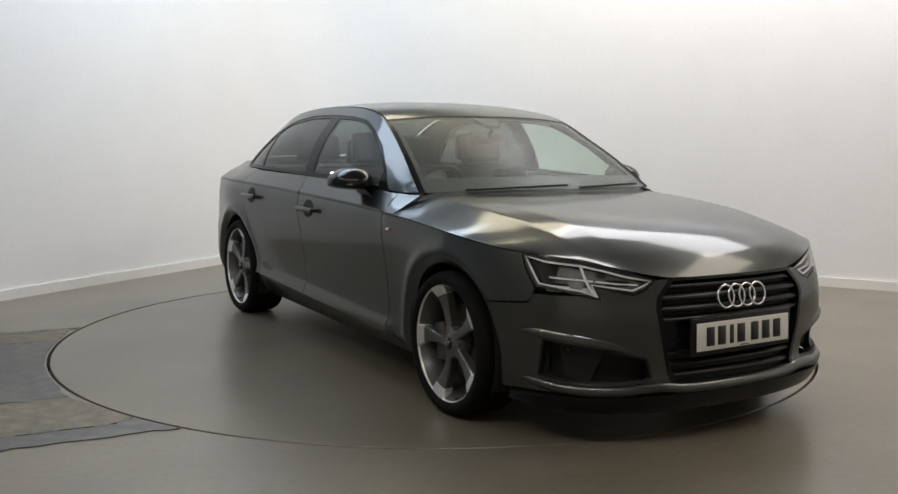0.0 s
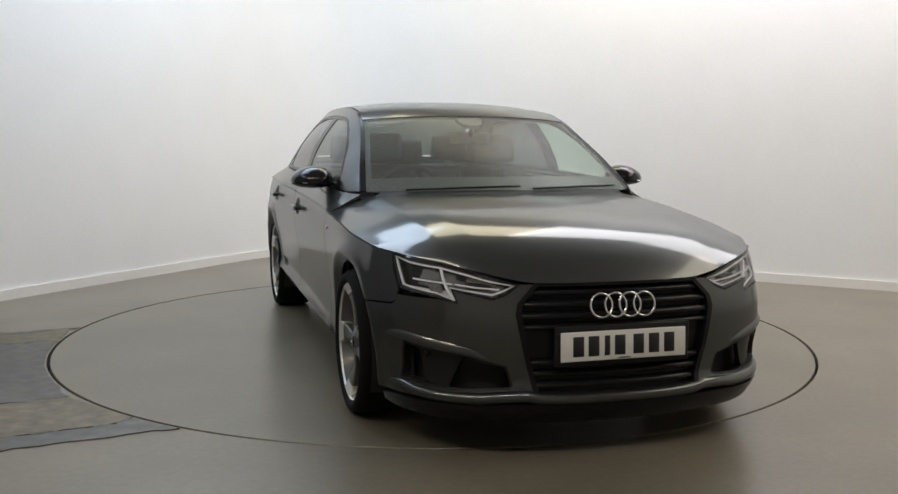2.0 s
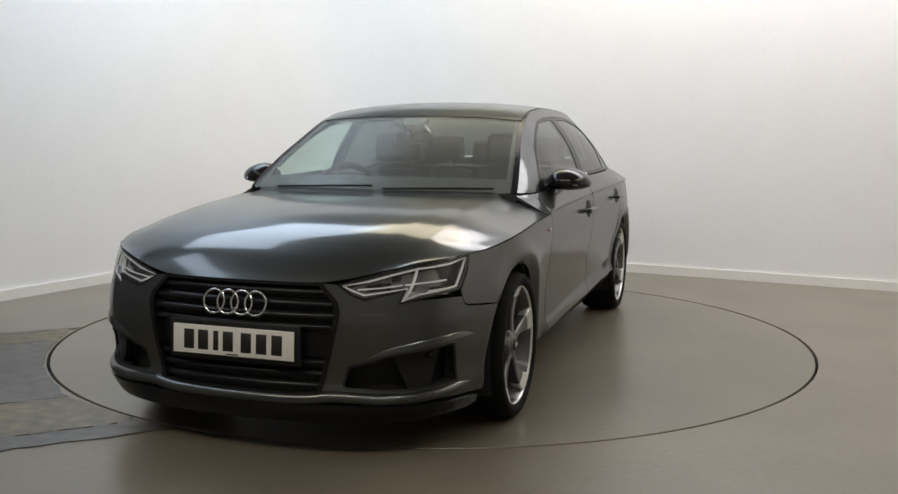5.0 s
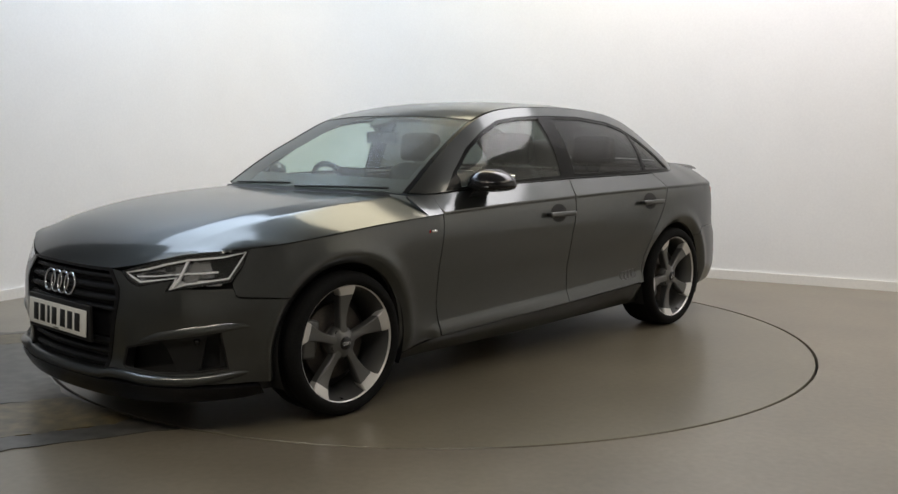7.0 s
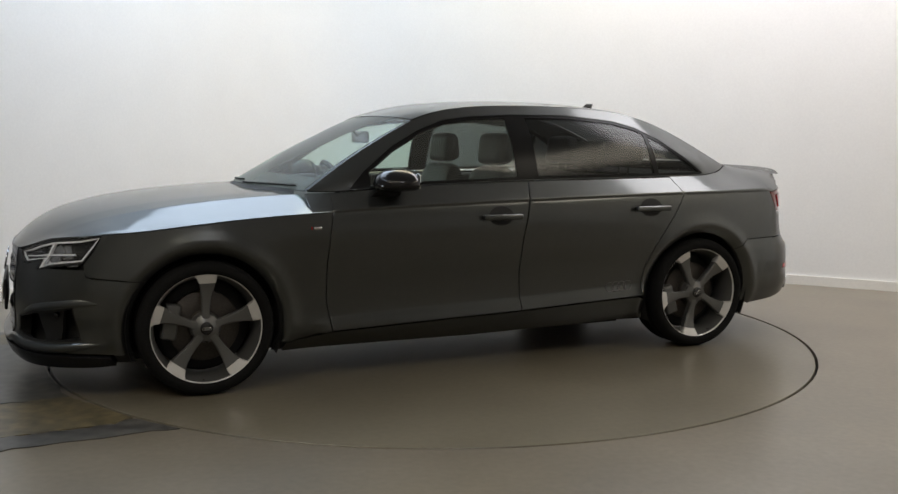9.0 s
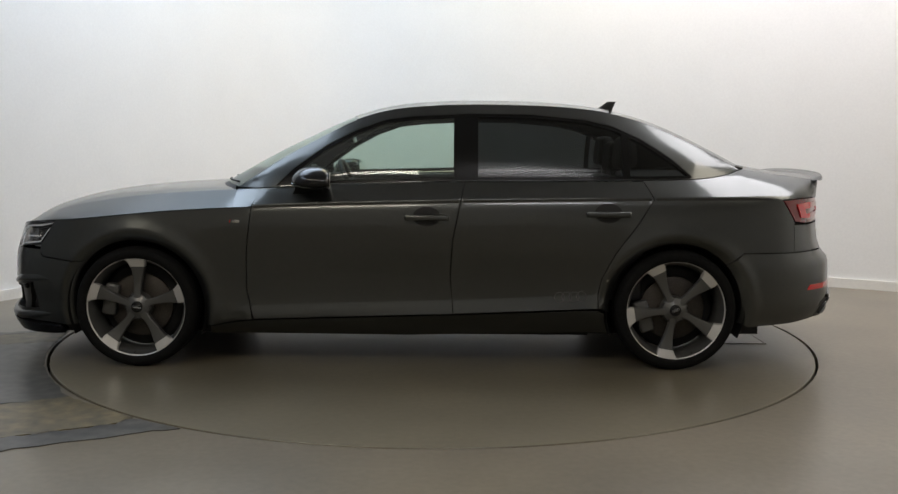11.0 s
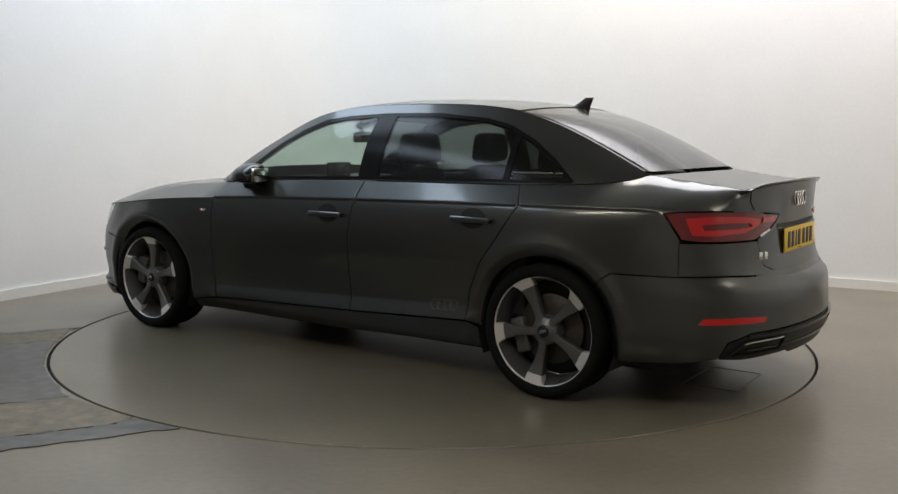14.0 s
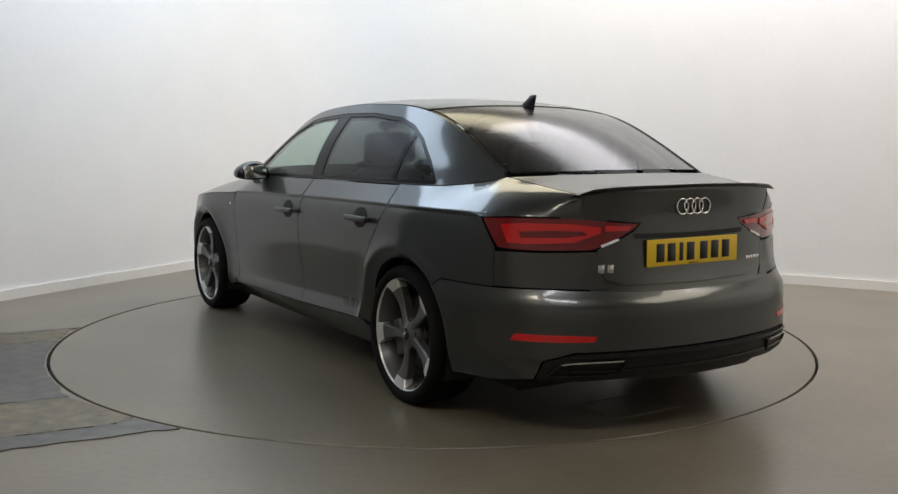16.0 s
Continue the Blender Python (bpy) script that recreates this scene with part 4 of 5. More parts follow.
def number_plate(x, z, lean, mat, label, face):
    """A plate with seven plain bars for its characters."""
    m = pose(x, 0, z, 0, lean, 0)
    plate = part("number_plate", box(0.006, 0.52, 0.111, bevel=0.0025, m=None), mat, car, label)
    plate.matrix_basis = m
    for k, c in enumerate((-3.05, -2.05, -1.15, -0.3, 0.95, 2.0, 3.05)):
        w = 0.022 if k == 2 else 0.044
        part("bar", box(0.002, w, 0.075, face * 0.0035, face * c * 0.062, 0, 0.0005, 1), PLATE_INK, plate)
    part("maker_mark", box(0.002, 0.05, 0.004, face * 0.0032, 0, -0.049), PLATE_INK, plate)
    return plate


number_plate(2.282, 0.440, -3, PLATE_WHITE, "white front number plate with black bars", 1)
xp = float(skin_wrap(np.array([[UMAX, 0.75]]))[0, 0])
# raised black strip: the trim gap, with the plate recess's shadow painted in
part("plate_top_strip", panel(wrap([(UMAX, 0.827), ru(0.335, 0.832), ru(0.325, 0.812), (UMAX, 0.807)]), skin_wrap, step=0.04, sink=-0.002, depth=0.004, gap=0), BLACK_DEEP, car, "black strip above the plate, trim gap and recess shadow")
number_plate(xp - 0.006, 0.750, 1, PLATE_YELLOW, "yellow rear number plate with black bars", -1)
# model badges as plain bright shapes
for y0, n, w, h in ((0.468, 2, 0.034, 0.036), (-0.415, 6, 0.017, 0.022)):
    for k in range(n):
        y = y0 + (n / 2 - 0.5 - k) * w * 1.2
        q = skin_wrap(np.array([[float(rear_u(abs(y))), 0.695]]))[0]
        lie = skin_wrap(np.array([[float(rear_u(abs(y))) - 0.01, 0.695]]))[0] - q
        turn = pose(0, 0, 0, 0, 0, -math.degrees(math.atan2(lie[0], lie[1])) * (1 if y > 0 else -1))
        part("model_badge", box(0.004, w * 0.8, h, q[0] - 0.001, math.copysign(q[1], y), 0.695, 0.001, 1, m=turn), CHROME, car, "small bright badge")

# ---- sides: handles, mirrors, badges ----
for s in (1, -1):
    for x, z in ((-0.107, 0.800), (-1.04, 0.823)):
        u = float(side_u(x))
        y = skin(np.array([[u, z]]))[0, 1]
        cup = [su(x + 0.072 * math.cos(a), z + 0.004 + 0.050 * math.sin(a)) for a in np.linspace(0, 2 * math.pi, 24, endpoint=False)]
        handle = part("door_handle", box(0.228, 0.026, 0.028, x, s * (y + 0.026), z, 0.011, 3), PAINT, car)
        # no hollow is cut: a black oval on the skin paints its shade
        part("grip_shade", panel(cup, skin, step=0.02, sink=-0.001, depth=0.004, gap=0, mirror=s < 0), BLACK_DEEP, handle, "flat black patch for the shade in the grip hollow")
        for dx in (0.095, -0.095):
            part("mount", box(0.03, 0.04, 0.02, x + dx, s * (y + 0.006), z, 0.006), PAINT, handle)


def mirror_shell(s):
    """The rounded mirror housing: blunt to the rear, drawn out to its tip."""
    bm = bmesh.new()
    bmesh.ops.create_uvsphere(bm, u_segments=32, v_segments=20, radius=1)
    for v in bm.verts:
        x, y, z = v.co
        px = math.copysign(abs(x) ** 0.8, x)
        if px < 0:
            px = max(px * 0.62, -0.42)
        tip = (y + 1) / 2
        v.co = (px * 0.135 - 0.035 * tip, s * (0.903 + y * 0.110), 0.978 + (z * (0.088 - 0.022 * tip) if z > 0 else -abs(z) ** 0.7 * (0.040 - 0.006 * tip)))
    bm.transform(Matrix.Translation((0.47, 0, 0)))
    bmesh.ops.recalc_face_normals(bm, faces=bm.faces[:])
    return bm


def mirror_foot(s):
    rows = []
    for w in np.linspace(0, 1, 7):
        c = Vector((0.52 - 0.02 * w, 0.815 + 0.065 * w, 0.885 + 0.075 * w))
        a, b = 0.085 - 0.02 * w, 0.036 + 0.006 * w
        rows.append([(c.x + a * math.cos(t), s * (c.y + 0.5 * b * math.sin(t)), c.z + b * math.sin(t) * 0.6) for t in np.linspace(0, 2 * math.pi, 16)])
    bm = bmesh.new()
    vs = [[bm.verts.new(p) for p in r[:-1]] for r in rows]
    for a, b in zip(vs, vs[1:]):
        for k in range(15):
            bm.faces.new((a[k], a[(k + 1) % 15], b[(k + 1) % 15], b[k]))
    bm.faces.new(vs[0]), bm.faces.new(vs[-1])
    bmesh.ops.recalc_face_normals(bm, faces=bm.faces[:])
    return bm


for s in (1, -1):
    mir = part("door_mirror", mirror_shell(s), BLACK_GLOSS, car, "gloss black door mirror")
    part("foot", mirror_foot(s), BLACK_GLOSS, mir)
    part("mirror_glass", box(0.004, 0.150, 0.074, 0.392, s * 0.903, 0.992, 0.001, 1, m=pose(0, 0, 0, 0, 0, s * 9)), material("mirror_silver", (0.8, 0.82, 0.8), 0.03, 1.0) if s == 1 else bpy.data.materials["mirror_silver"], mir)
    part("turn_signal", box(0.010, 0.12, 0.006, 0.570, s * 0.905, 0.972, 0.003), LAMP_DIM, mir, "clear indicator strip")
    y = skin(np.array([[float(side_u(0.885)), 0.772]]))[0, 1]
    bd = part("wing_badge", box(0.038, 0.004, 0.014, 0.878, s * (y + 0.002), 0.773, 0.001, 1), CHROME, car, "small bright wing badge")
    part("badge_flash", box(0.005, 0.004, 0.014, 0.908, s * (y + 0.002), 0.773, 0.001, 1), RED_LENS, bd)
    for k in range(4):
        pts = []
        for a in np.linspace(0, 2 * math.pi, 22, endpoint=False):
            q = skin(np.array([[float(side_u(-0.80 - 0.038 * k + 0.026 * math.cos(a))), 0.384 + 0.002 * k + 0.026 * math.sin(a)]]))[0]
            pts.append((q[0], s * (q[1] + 0.0005), q[2]))
        part("door_decal", tube(pts, 0.0022, 6, True), RIM_DARK, car, "faint grey ring decal")


def fin():
    rows = []
    for w in np.linspace(0, 1, 8):
        x0, x1 = -1.05 - 0.115 * w ** 0.7, -1.19 - 0.025 * w
        z, hw = 1.365 + 0.062 * w, 0.024 * (1 - w) ** 0.7 + 0.003
        rows.append([((x0 + x1) / 2 + (x0 - x1) / 2 * math.cos(t), hw * math.sin(t), z - (0.012 * (1 - math.cos(t)) / 2 if w < 0.2 else 0)) for t in np.linspace(0, 2 * math.pi, 17)])
    bm = sheet(rows)
    bmesh.ops.holes_fill(bm, edges=bm.edges[:], sides=0)
    bmesh.ops.recalc_face_normals(bm, faces=bm.faces[:])
    return bm


part("roof_antenna", fin(), BLACK_SATIN, car, "shark fin roof antenna")
# screen surround, scuttle and wipers
for s in (1, -1):
    part("screen_border", panel([(0.275, s * 0.925), (0.275, s * 0.962), (0.884, s * 0.962), (0.884, s * 0.925)], crown, step=0.04, sink=0.010, depth=0, gap=0), BLACK_SATIN, car)
part("screen_border", panel([(0.79, -0.955), (0.79, 0.955), (0.884, 0.955), (0.884, -0.955)], crown, step=0.04, sink=0.012, depth=0, gap=0), BLACK_SATIN, car)
part("scuttle", sheet([[tuple(c) for c in crown(np.stack([np.full(31, 0.878), np.linspace(-0.86, 0.86, 31)], -1))],
                       [tuple(c - np.array([0, 0, 0.012])) for c in bonnet_at(np.full(31, 0.93), np.linspace(-0.86, 0.86, 31))]], 0.004, 0.008), BLACK_DEEP, car, "black scuttle panel")
for y0, y1 in ((-0.50, 0.04), (0.10, 0.60)):
    pts = crown(np.stack([np.linspace(0.880, 0.862, 12), np.linspace(y0, y1, 12) / 0.7], -1)) + np.array([0.002, 0, 0.0])
    part("wiper", tube([tuple(p) for p in pts], 0.005, 6), BLACK_DEEP, car)
ws_band = [(0.275, -0.12), (0.275, 0.12), (0.335, 0.10), (0.36, 0.05), (0.36, -0.05), (0.335, -0.10)]
part("sensor_cover", panel(ws_band, crown, step=0.03, sink=0.012, depth=0.02, gap=0), CABIN, car, "dark sensor cover behind the screen")


# ---- wheels ----
def wheel(name):
    w = new(name)
    w.parent = car
    R = 0.3175
    part("tyre", lathe([(0.250, -0.012), (0.258, 0.004), (0.268, 0.013), (0.284, 0.0155), (0.300, 0.012), (0.310, 0.000), (R - 0.001, -0.018), (R, -0.05), (R - 0.003, -0.055), (R - 0.003, -0.062), (R, -0.067),
                        (R, -0.11), (R - 0.003, -0.114), (R - 0.003, -0.122), (R, -0.126), (R, -0.19), (0.308, -0.222), (0.28, -0.235), (0.25, -0.225)], 72), RUBBER, w)
    rim = part("rim", lathe([(0.252, -0.014), (0.262, -0.004), (0.2625, 0.002), (0.259, 0.004), (0.2545, 0.001), (0.252, -0.010)], 72), RIM_FACE, w, "bright machined rim edge")
    part("barrel", lathe([(0.252, -0.006), (0.243, -0.03), (0.232, -0.06), (0.228, -0.13), (0.24, -0.20), (0.25, -0.22)], 64), RIM_DARK, rim)
    part("brake_disc", lathe([(0.07, -0.092), (0.165, -0.092), (0.168, -0.095), (0.168, -0.115), (0.07, -0.115)], 48), DISC, w)
    part("back_plate", lathe([(0.0001, -0.12), (0.20, -0.125), (0.225, -0.15), (0.226, -0.2)], 40), BLACK_DEEP, w)
    part("disc_bell", lathe([(0.0001, -0.07), (0.072, -0.07), (0.076, -0.08), (0.078, -0.095)], 32), DISC, w)
    cal = box(0.075, 0.06, 0.17, bevel=0.014)
    cal.transform(pose(0.155, -0.088, 0.03, 0, -10, 0))
    part("brake_caliper", cal, RIM_DARK, w)
    part("hub", lathe([(0.0001, -0.014), (0.030, -0.014), (0.034, -0.018), (0.060, -0.024), (0.070, -0.034), (0.072, -0.07)], 40), RIM_DARK, w)
    cap = part("hub_cap", lathe([(0.0001, -0.007), (0.024, -0.008), (0.029, -0.011), (0.030, -0.018)], 28), BLACK_GLOSS, w, "dark hub cap with four bright rings")
    for k in range(4):
        pts = [((k - 1.5) * 0.0092 + 0.0065 * math.cos(a), -0.0065, 0.0065 * math.sin(a)) for a in np.linspace(0, 2 * math.pi, 12, endpoint=False)]
        part("ring", tube(pts, 0.0011, 5, True), CHROME, cap)
    for k in range(5):
        turn = pose(0, 0, 0, 0, 72 * k, 0)
        # radius, left edge, right edge, face depth
        sect = [(0.045, -0.024, 0.024, -0.022), (0.075, -0.019, 0.019, -0.024), (0.11, -0.022, 0.018, -0.026), (0.15, -0.030, 0.020, -0.024), (0.185, -0.040, 0.024, -0.019), (0.212, -0.048, 0.031, -0.012)]
        tips = [(0.2125, -0.048, 0.031, -0.0115), (0.235, -0.052, 0.042, -0.004), (0.253, -0.052, 0.058, 0.0015)]
        for nm, rows, mat, lbl in (("spoke", sect, RIM_DARK, ""), ("spoke_tip", tips, RIM_FACE, "bright machined spoke tip")):
            bm = bmesh.new()
            rs = []
            for r, a, b, y in rows:
                mid = (a + b) / 2
                rs.append([bm.verts.new(p) for p in ((a + 0.004, y - 0.045, r), (a, y - 0.006, r), (a + 0.005, y, r), (mid, y + 0.002, r), (b - 0.005, y, r), (b, y - 0.006, r), (b - 0.004, y - 0.045, r))])
            for p, q in zip(rs, rs[1:]):
                for j in range(6):
                    bm.faces.new((p[j], p[j + 1], q[j + 1], q[j]))
            bm.faces.new(rs[0]), bm.faces.new(rs[-1])
            bmesh.ops.recalc_face_normals(bm, faces=bm.faces[:])
            for e in bm.edges:
                if e.calc_face_angle(0) > 0.7:
                    e.smooth = False
            bm.transform(turn)
            part(nm, bm, mat, w, lbl)
        a = math.radians(72 * k + 36)
        boss = lathe([(0.016, -0.03), (0.0165, -0.024), (0.013, -0.022), (0.0115, -0.03), (0.0001, -0.034)], 16)
        boss.transform(Matrix.Translation((0.052 * math.sin(a), -0.004, 0.052 * math.cos(a))))
        part("bolt", boss, BLACK_SATIN, w)
    part("valve", box(0.006, 0.02, 0.006, 0.02, -0.02, -0.243, 0.002), BLACK_SATIN, w)
    return w


first = wheel("wheel")
first.matrix_basis = pose(1.41, 0.884, 0.3175, 0, 0, 0)
for x, y, rz, spin in ((-1.41, 0.880, 0, 27), (1.41, -0.884, 180, 20), (-1.41, -0.880, 180, -10)):
    copy_thing(first, pose(x, y, 0.3175, 0, 0, rz) @ pose(0, 0, 0, 0, spin, 0))
for cx in (1.41, -1.41):
    for s in (1, -1):
        bm = lathe([(0.362, 0.865), (0.366, 0.70), (0.366, 0.52), (0.20, 0.52), (0.0001, 0.52)], 56)
        bmesh.ops.bisect_plane(bm, geom=bm.verts[:] + bm.edges[:] + bm.faces[:], plane_co=(0, 0, -0.15), plane_no=(0, 0, -1), clear_outer=True)
        bm.transform(Matrix.Translation((cx, 0, 0.32)) @ Matrix.Diagonal((1, s, 1, 1)))
        part("wheel_house", bm, BLACK_DEEP, car)

# ---- cabin ----
part("cabin_floor", box(2.7, 1.36, 0.04, -0.35, 0, 0.30), CABIN, car)
part("headliner", panel([(0.24, -0.90), (0.24, 0.90), (-1.05, 0.90), (-1.05, -0.90)], crown, step=0.08, sink=0.035, depth=0, gap=0), HEADLINER, car)
for s in (1, -1):
    part("door_card", box(1.95, 0.05, 0.60, -0.28, s * 0.745, 0.65, 0.02), CABIN, car)
    part("door_top", box(1.95, 0.07, 0.06, -0.30, s * 0.755, 0.935, 0.025), CABIN, car)


def dashboard():
    rows = []
    ys = np.linspace(-0.70, 0.70, 25)
    for x, z in ((0.98, 0.885), (0.85, 0.915), (0.72, 0.925), (0.62, 0.918), (0.56, 0.89), (0.53, 0.83), (0.52, 0.70), (0.58, 0.55), (0.65, 0.45)):
        rows.append([(x + 0.05 * (1 - (y / 0.7) ** 2) * (z > 0.9), y, z + (0.035 * math.exp(-((y + 0.36) / 0.17) ** 2) if 0.55 < x < 0.8 else 0) - 0.03 * abs(y / 0.7) ** 3) for y in ys])
    return sheet(rows, 0.01)


part("dashboard", dashboard(), CABIN, car)
part("centre_screen", box(0.012, 0.22, 0.115, 0.60, 0, 0.985, 0.004), BLACK_GLOSS, car)
part("centre_console", box(0.95, 0.22, 0.30, 0.12, 0, 0.48, 0.03), CABIN, car)
c = Vector((0.40, -0.36, 0.885))
q = pose(*c, 0, -65, 0)
sw = part("steering_wheel", tube([tuple(q @ Vector((0.183 * math.cos(a), 0.183 * math.sin(a) * 1.0, 0))) for a in np.linspace(0, 2 * math.pi, 40, endpoint=False)], 0.0165, 10, True), BLACK_SATIN, car)
hubm = box(0.12, 0.15, 0.05, bevel=0.02)
hubm.transform(q)
part("airbag", hubm, CABIN, sw)
for a in (90, 270, 180):
    sp = box(0.12, 0.03, 0.018, 0.11, 0, 0, 0.005)
    sp.transform(q @ pose(0, 0, 0, 0, 0, a))
    part("spoke", sp, RIM_DARK, sw)
part("column", tube([tuple(c + Vector((0.02, 0, -0.01))), (0.66, -0.36, 0.78)], 0.04, 12), CABIN, sw)


def cushion(profile, width, taper=0.0, n=13, round_to=0.03):
    """A padded form: (x, z) outline drawn across a width, drawn in at its sides."""
    prof = np.array(rounded(profile, 0.05, 4))
    mid = prof.mean(0)
    rows = []
    for y in np.linspace(-1, 1, n):
        k = 1 - 0.22 * abs(y) ** 6
        rows.append([(*(mid[0] + (p[0] - mid[0]) * k,), y * width / 2 * (1 - taper * max(0, (p[1] - mid[1]))), mid[1] + (p[1] - mid[1]) * (1 - 0.12 * abs(y) ** 6)) for p in np.vstack([prof, prof[:1]])])
    bm = bmesh.new()
    vs = [[bm.verts.new(p) for p in r[:-1]] for r in rows]
    m = len(vs[0])
    for a, b in zip(vs, vs[1:]):
        for k in range(m):
            bm.faces.new((a[k], a[(k + 1) % m], b[(k + 1) % m], b[k]))
    bm.faces.new(vs[0]), bm.faces.new(vs[-1][::-1])
    bmesh.ops.recalc_face_normals(bm, faces=bm.faces[:])
    return bm


def seat(x, y, width, head, back_top):
    st = part("seat", cushion([(x + 0.27, 0.50), (x + 0.27, 0.60), (x - 0.25, 0.58), (x - 0.25, 0.46)], width), SEAT_CLOTH, car)
    st.location.y = y
    part("backrest", cushion([(x - 0.12, 0.55), (x - 0.16, 0.80), (x - 0.27, back_top), (x - 0.36, back_top - 0.02), (x - 0.32, 0.75), (x - 0.26, 0.52)], width * 0.98, 0.5), SEAT_CLOTH, st)
    rest = part("headrest", cushion([(x - 0.25, head), (x - 0.27, head + 0.19), (x - 0.35, head + 0.19), (x - 0.37, head + 0.02)], 0.29, 0.6), SEAT_CLOTH, st)
    for d in (0.05, -0.05):
        part("post", tube([(x - 0.31, d, head + 0.03), (x - 0.31, d, back_top - 0.06)], 0.006, 8), CHROME, rest)


for y in (0.37, -0.37):
    seat(-0.02, y, 0.50, 1.045, 1.05)
    seat(-0.90, y, 0.56, 1.03, 0.99)
seat(-0.90, 0, 0.22, 1.0, 0.99)
part("parcel_shelf", box(0.55, 1.24, 0.03, -1.50, 0, 0.985, 0.008), CABIN, car)
mirror_in = part("rear_view_mirror", box(0.035, 0.235, 0.068, 0.365, 0.0, 1.205, 0.015, 3), BLACK_GLOSS, car)
part("stalk", tube([(0.375, 0, 1.215), (0.42, 0, 1.262)], 0.012, 8), BLACK_SATIN, mirror_in)


# ---- the room ----
def wall_run(points, n=12):
    p = np.array(points, float)
    k = np.r_[0, np.cumsum(np.linalg.norm(np.diff(p, axis=0), axis=1))]
    fx, fy = spline(k, p[:, 0]), spline(k, p[:, 1])
    t = np.linspace(0, k[-1], n * (len(p) - 1))
    return np.stack([fx(t), fy(t)], 1)


def upright(run, z0, z1, thick, name, mat, label=""):
    """A wall along a run, with thickness away from the room."""
    d = np.gradient(run, axis=0)
    nrm = np.stack([-d[:, 1], d[:, 0]], 1) / np.linalg.norm(d, axis=1)[:, None]
    bm = bmesh.new()
    rings = []
    for q, n in zip(run, nrm):
        o = q + n * thick
        rings.append([bm.verts.new((*q, z0)), bm.verts.new((*q, z1)), bm.verts.new((*o, z1)), bm.verts.new((*o, z0))])
    for a, b in zip(rings, rings[1:]):
        for k in range(4):
            bm.faces.new((a[k], b[k], b[(k + 1) % 4], a[(k + 1) % 4]))
    bm.faces.new(rings[0]), bm.faces.new(rings[-1][::-1])
    bmesh.ops.recalc_face_normals(bm, faces=bm.faces[:])
    for e in bm.edges:
        if e.calc_face_angle(0) > 0.6:
            e.smooth = False
    ob = part(name, bm, mat, None)
    return tagged(ob, label, "wall", kind="structure")


BACK = [(-3.65, 0.2), (-3.18, 1.03), (-2.66, 1.965), (-2.0, 3.11), (-1.62, 3.68), (-1.05, 4.02), (-0.35, 3.83), (0.6, 3.31), (1.87, 2.64), (2.66, 2.22), (3.46, 1.79), (4.4, 1.28)]
run = wall_run(BACK)
upright(run, 0, 3.35, 0.12, "wall_back", WALL_WHITE, "curved white painted studio wall")
# out of view: darker band added to hold down reflections on the bonnet
upright(run * 1.02, 3.35, CEILING, 0.12, "wall_upper", CEIL_WHITE, "unseen grey band above the white wall, dims reflections")
upright(run - np.gradient(run, axis=0)[:, ::-1] * np.array([-1, 1]) / np.linalg.norm(np.gradient(run, axis=0), axis=1)[:, None] * 0.016, 0, 0.078, 0.014, "baseboard", SKIRTING, "white painted skirting board")
# side and south walls are added out of view to shape the light
upright(np.array([(-4.6, -8.6), (-4.6, -5), (-4.6, 0.2), (-3.65, 0.2)]), 0, CEILING, 0.12, "wall_west", WEST_WALL, "unseen side wall, tone set for the light it returns")
upright(np.array([(4.4, 1.28), (6.2, 1.28), (6.2, -4), (6.2, -8.6)]), 0, CEILING, 0.12, "wall_east", EAST_WALL, "unseen side wall, tone set for the light it returns")
upright(np.array([(6.3, -8.6), (0, -8.6), (-4.4, -8.6)]), 0, CEILING, 0.12, "wall_south", SOUTH_WALL, "unseen south wall, tone set for the light it returns")
tagged(part("ceiling", box(11.2, 14.2, 0.1, 0.9, -1.9, CEILING + 0.05), CEIL_WHITE, smooth=False), "plain grey ceiling", "ceiling", kind="structure")
R_DISC = 2.232


def ring_sheet(r0, r1, z, seg=160):
    bm = bmesh.new()
    a = [bm.verts.new((r0 * math.cos(2 * math.pi * k / seg), r0 * math.sin(2 * math.pi * k / seg), z)) for k in range(seg)]
    b = [bm.verts.new((r1 * math.cos(2 * math.pi * k / seg), r1 * math.sin(2 * math.pi * k / seg), z)) for k in range(seg)]
    for k in range(seg):
        bm.faces.new((a[k], b[k], b[(k + 1) % seg], a[(k + 1) % seg]))
    return bm


def floor_sheet():
    """The floor with a round hole for the turntable."""
    seg, h = 160, 10.0
    bm = bmesh.new()
    a, b = [], []
    for k in range(seg):
        c, s = math.cos(2 * math.pi * k / seg), math.sin(2 * math.pi * k / seg)
        f = h / max(abs(c), abs(s))
        a.append((R_DISC * c, R_DISC * s))
        b.append((f * c, f * s))
    top_a, top_b = [bm.verts.new((*p, 0)) for p in a], [bm.verts.new((*p, 0)) for p in b]
    low_a = [bm.verts.new((*p, -0.06)) for p in a]
    for k in range(seg):
        j = (k + 1) % seg
        bm.faces.new((top_a[k], top_b[k], top_b[j], top_a[j]))
        bm.faces.new((top_a[j], low_a[j], low_a[k], top_a[k]))
    bmesh.ops.recalc_face_normals(bm, faces=bm.faces[:])
    return bm


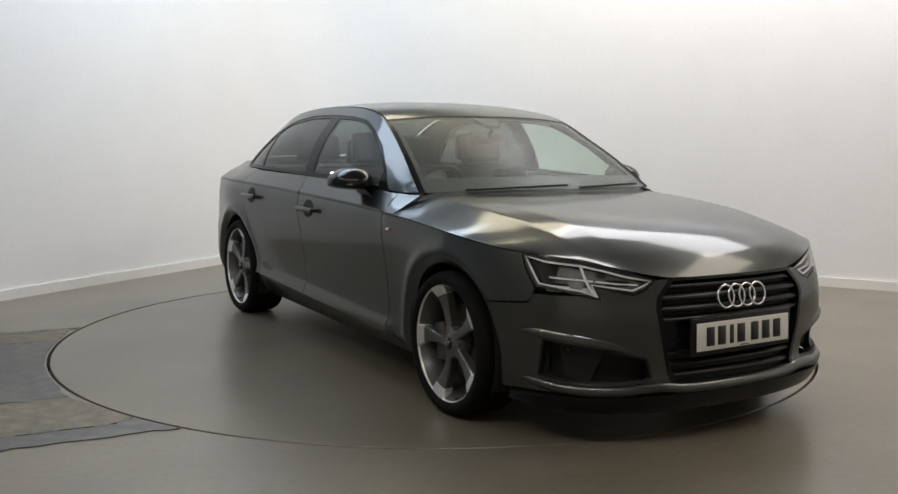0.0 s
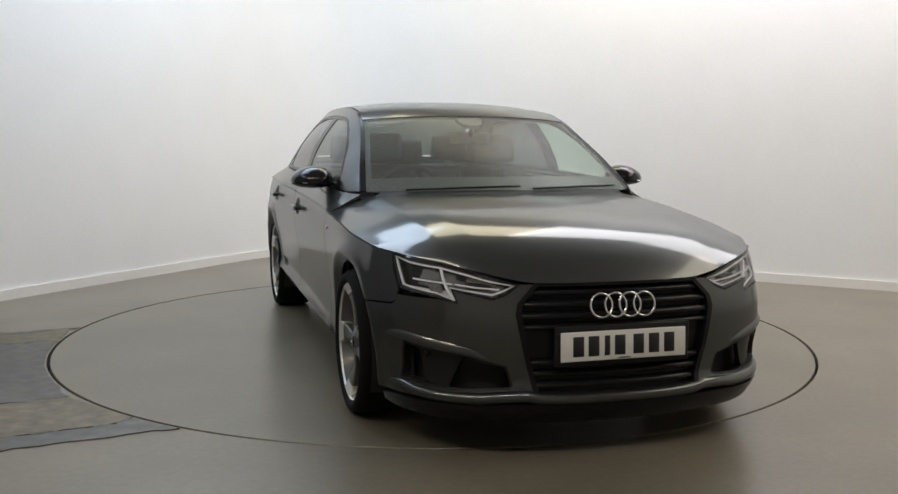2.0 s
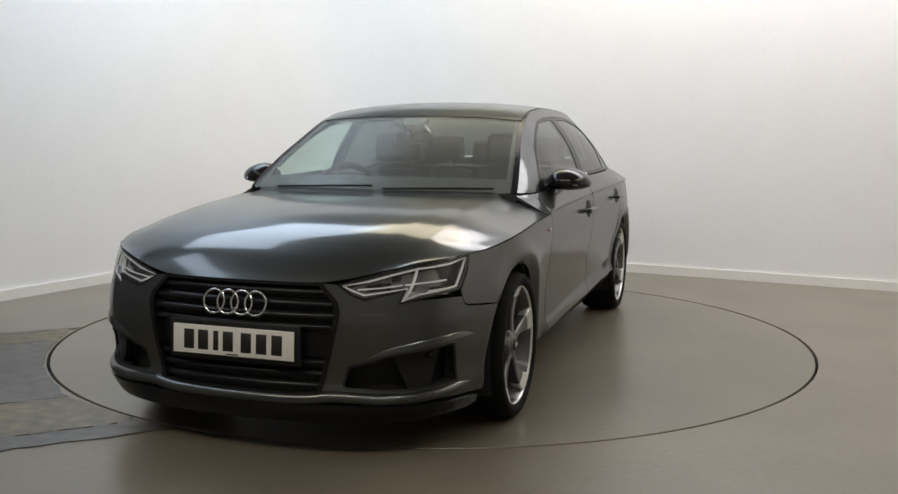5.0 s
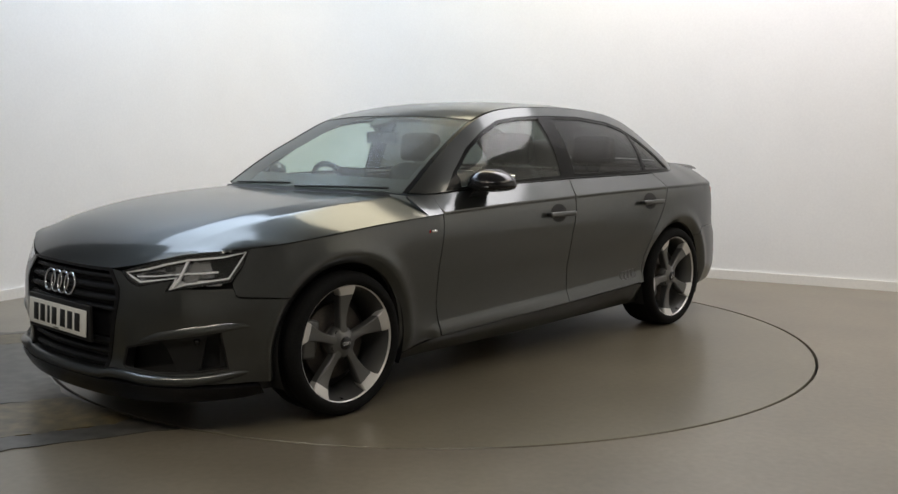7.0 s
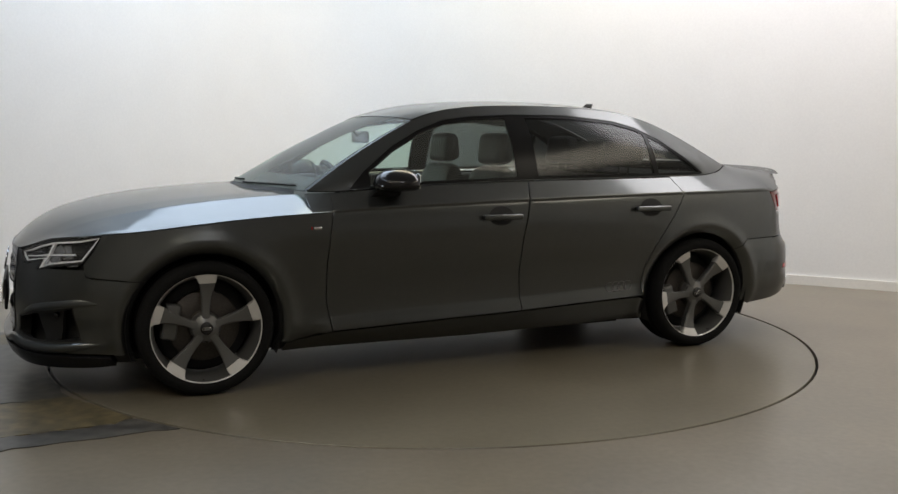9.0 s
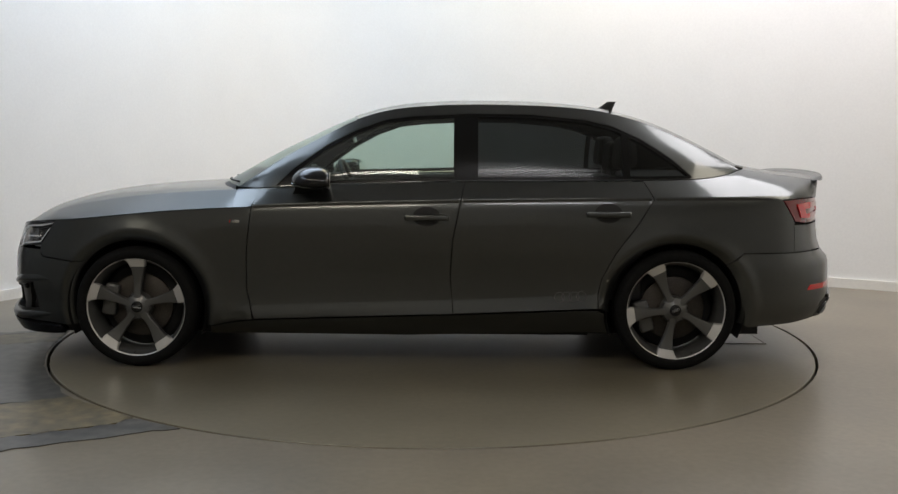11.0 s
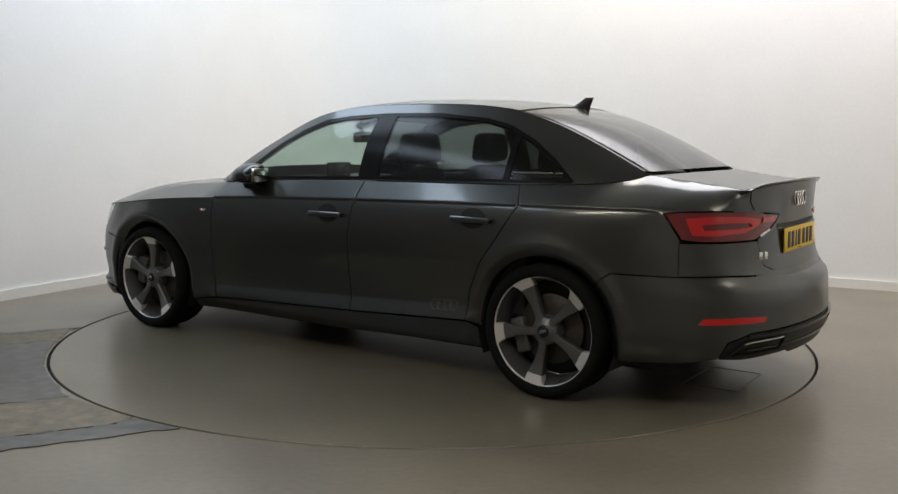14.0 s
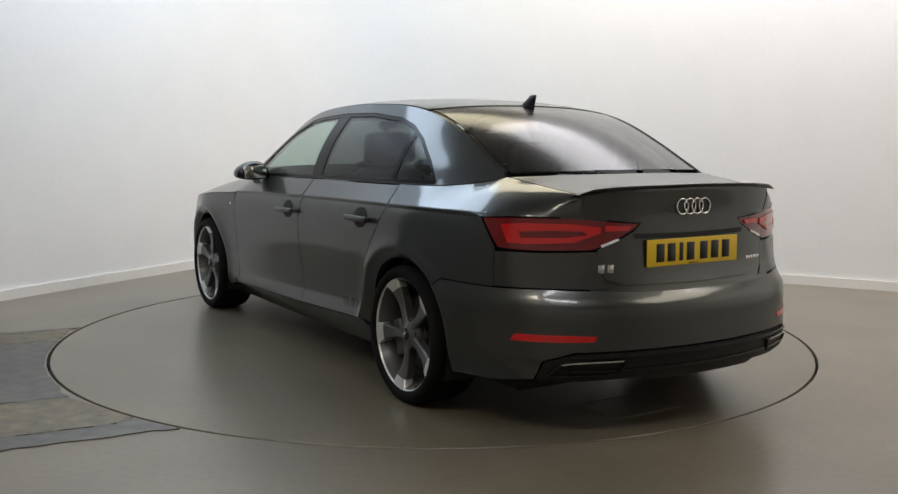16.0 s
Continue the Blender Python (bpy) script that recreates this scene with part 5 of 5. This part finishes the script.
tagged(part("floor", floor_sheet(), FLOOR_MAT, smooth=False), "worn grey-brown painted concrete floor", "floor", kind="structure")
tagged(part("turntable_pit", ring_sheet(0.0, R_DISC + 0.02, -0.06), GAP, smooth=False), "dark gap round the turntable", "floor", kind="structure")
turntable = new("turntable")
tagged(turntable, "round turntable painted grey-brown like the floor, set flush", "turntable")
part("disc", lathe([(0.0001, 0.0), (R_DISC - 0.018, 0.0), (R_DISC - 0.0155, -0.003), (R_DISC - 0.0155, -0.05), (0.0001, -0.05)], 160, "z"), DISC_MAT, turntable, smooth=False)


def patch(name, outline, mat, z, label):
    rnd = random.Random(len(outline) * 7 + int(abs(outline[0][1]) * 100))
    rough_line = [(x + rnd.uniform(-0.014, 0.014), y + rnd.uniform(-0.014, 0.014)) for x, y in dense(outline, 0.05)]
    bm = bmesh.new()
    top = [bm.verts.new((*clip_disc(p), z)) for p in rough_line]
    bm.faces.new(top)
    r = bmesh.ops.extrude_face_region(bm, geom=bm.faces[:])
    bmesh.ops.translate(bm, verts=[v for v in r["geom"] if isinstance(v, bmesh.types.BMVert)], vec=(0, 0, -z - 0.002))
    bmesh.ops.recalc_face_normals(bm, faces=bm.faces[:])
    return tagged(part(name, bm, mat, smooth=False), label, "floor", kind="structure")


def clip_disc(q, keep=R_DISC + 0.01):
    r = math.hypot(*q)
    return q if r > keep else (q[0] * keep / r, q[1] * keep / r)
patch("floor_patch_1", [clip_disc(q) for q in ((-4.2, -0.62), (-2.633, -0.132), (-2.287, 0.046), (-2.24, -0.10), (-2.20, -0.32), (-2.75, -0.46), (-4.2, -0.95))], PATCH_OCHRE, 0.004, "worn ochre stripe on the floor")
patch("floor_patch_2", [clip_disc(q) for q in ((-4.2, -0.60), (-2.60, -0.07), (-2.24, 0.12), (-2.25, 0.06), (-2.633, -0.15), (-4.2, -0.70))], PATCH_BLUE, 0.005, "worn blue-grey line on the floor")
patch("floor_patch_3", [clip_disc(q) for q in ((-4.2, -0.95), (-2.75, -0.46), (-2.20, -0.32), (-2.05, -0.90), (-1.85, -1.26), (-1.70, -1.50), (-2.0, -1.66), (-4.2, -2.5))], PATCH_BLUE, 0.004, "worn blue-grey paint on the floor")
patch("floor_patch_4", [clip_disc(q) for q in ((-4.2, -2.5), (-2.0, -1.66), (-1.70, -1.50), (-1.55, -1.62), (-1.30, -1.83), (-1.357, -1.92), (-1.9, -2.2), (-4.2, -3.1))], PATCH_OCHRE, 0.004, "worn ochre paint on the floor")
patch("floor_patch_5", [clip_disc(q) for q in ((-4.2, -3.1), (-1.9, -2.2), (-1.357, -1.92), (-1.30, -1.83), (-1.06, -1.971), (-1.678, -2.27), (-4.2, -3.35))], PATCH_BLUE, 0.004, "worn blue-grey line on the floor")
hatch = part("floor_hatch", box(0.25, 0.40, 0.006, -1.84, 0.06, -0.001, 0.002, 1), DISC_MAT, turntable, "steel hatch plate flush in the turntable", smooth=False)
for sx, sy, x, y in ((0.27, 0.014, -1.84, 0.267), (0.27, 0.014, -1.84, -0.147), (0.014, 0.40, -1.708, 0.06), (0.014, 0.40, -1.972, 0.06)):
    part("hatch_frame", box(sx, sy, 0.006, x, y, 0.001, 0.002, 1), FLOOR_MAT, hatch, smooth=False)

# ---- ceiling lamps ----
for lx, ly, sx, sy, watts, colour, turn in LAMPS:
    fitting = part("ceiling_light", box(sx + 0.06, sy + 0.06, 0.09, 0, 0, 0, 0.01), SKIRTING, None)
    fitting.matrix_basis = pose(lx, ly, CEILING - 0.045, 0, 0, turn)
    tagged(fitting, "long ceiling light fitting with a glowing diffuser", "ceiling light", "ceiling lights")
    part("diffuser", box(sx, sy, 0.02, 0, 0, -0.05, 0.005), LIGHT_PANEL[colour], fitting)


def motions():
    rows = [(0, -60.17), (0.5, -61.26), (1, -63.94), (1.5, -68.3), (2, -74.0), (2.5, -79.85), (3, -85.85), (3.5, -91.8), (4, -97.75), (4.5, -103.73), (5.3, -113.2), (6.2, -123.8), (7, -133.3), (7.5, -139.2),
            (8, -145.2), (8.5, -151.15), (9, -157.07), (9.8, -166.7), (10.7, -177.4), (11.5, -186.9), (12, -192.6), (12.5, -198.2), (13, -203.9), (13.5, -209.65), (14, -215.5), (14.5, -221.4), (15, -227.3), (15.5, -233.2), (16, -239.1)]
    walk(car, [(t, pose(0, 0, 0, 0, 0, a) @ Matrix.Translation((0.1363, 0.0522, 0.0))) for t, a in rows])
    walk(turntable, [(t, pose(0, 0, 0, 0, 0, a)) for t, a in rows])


motions()
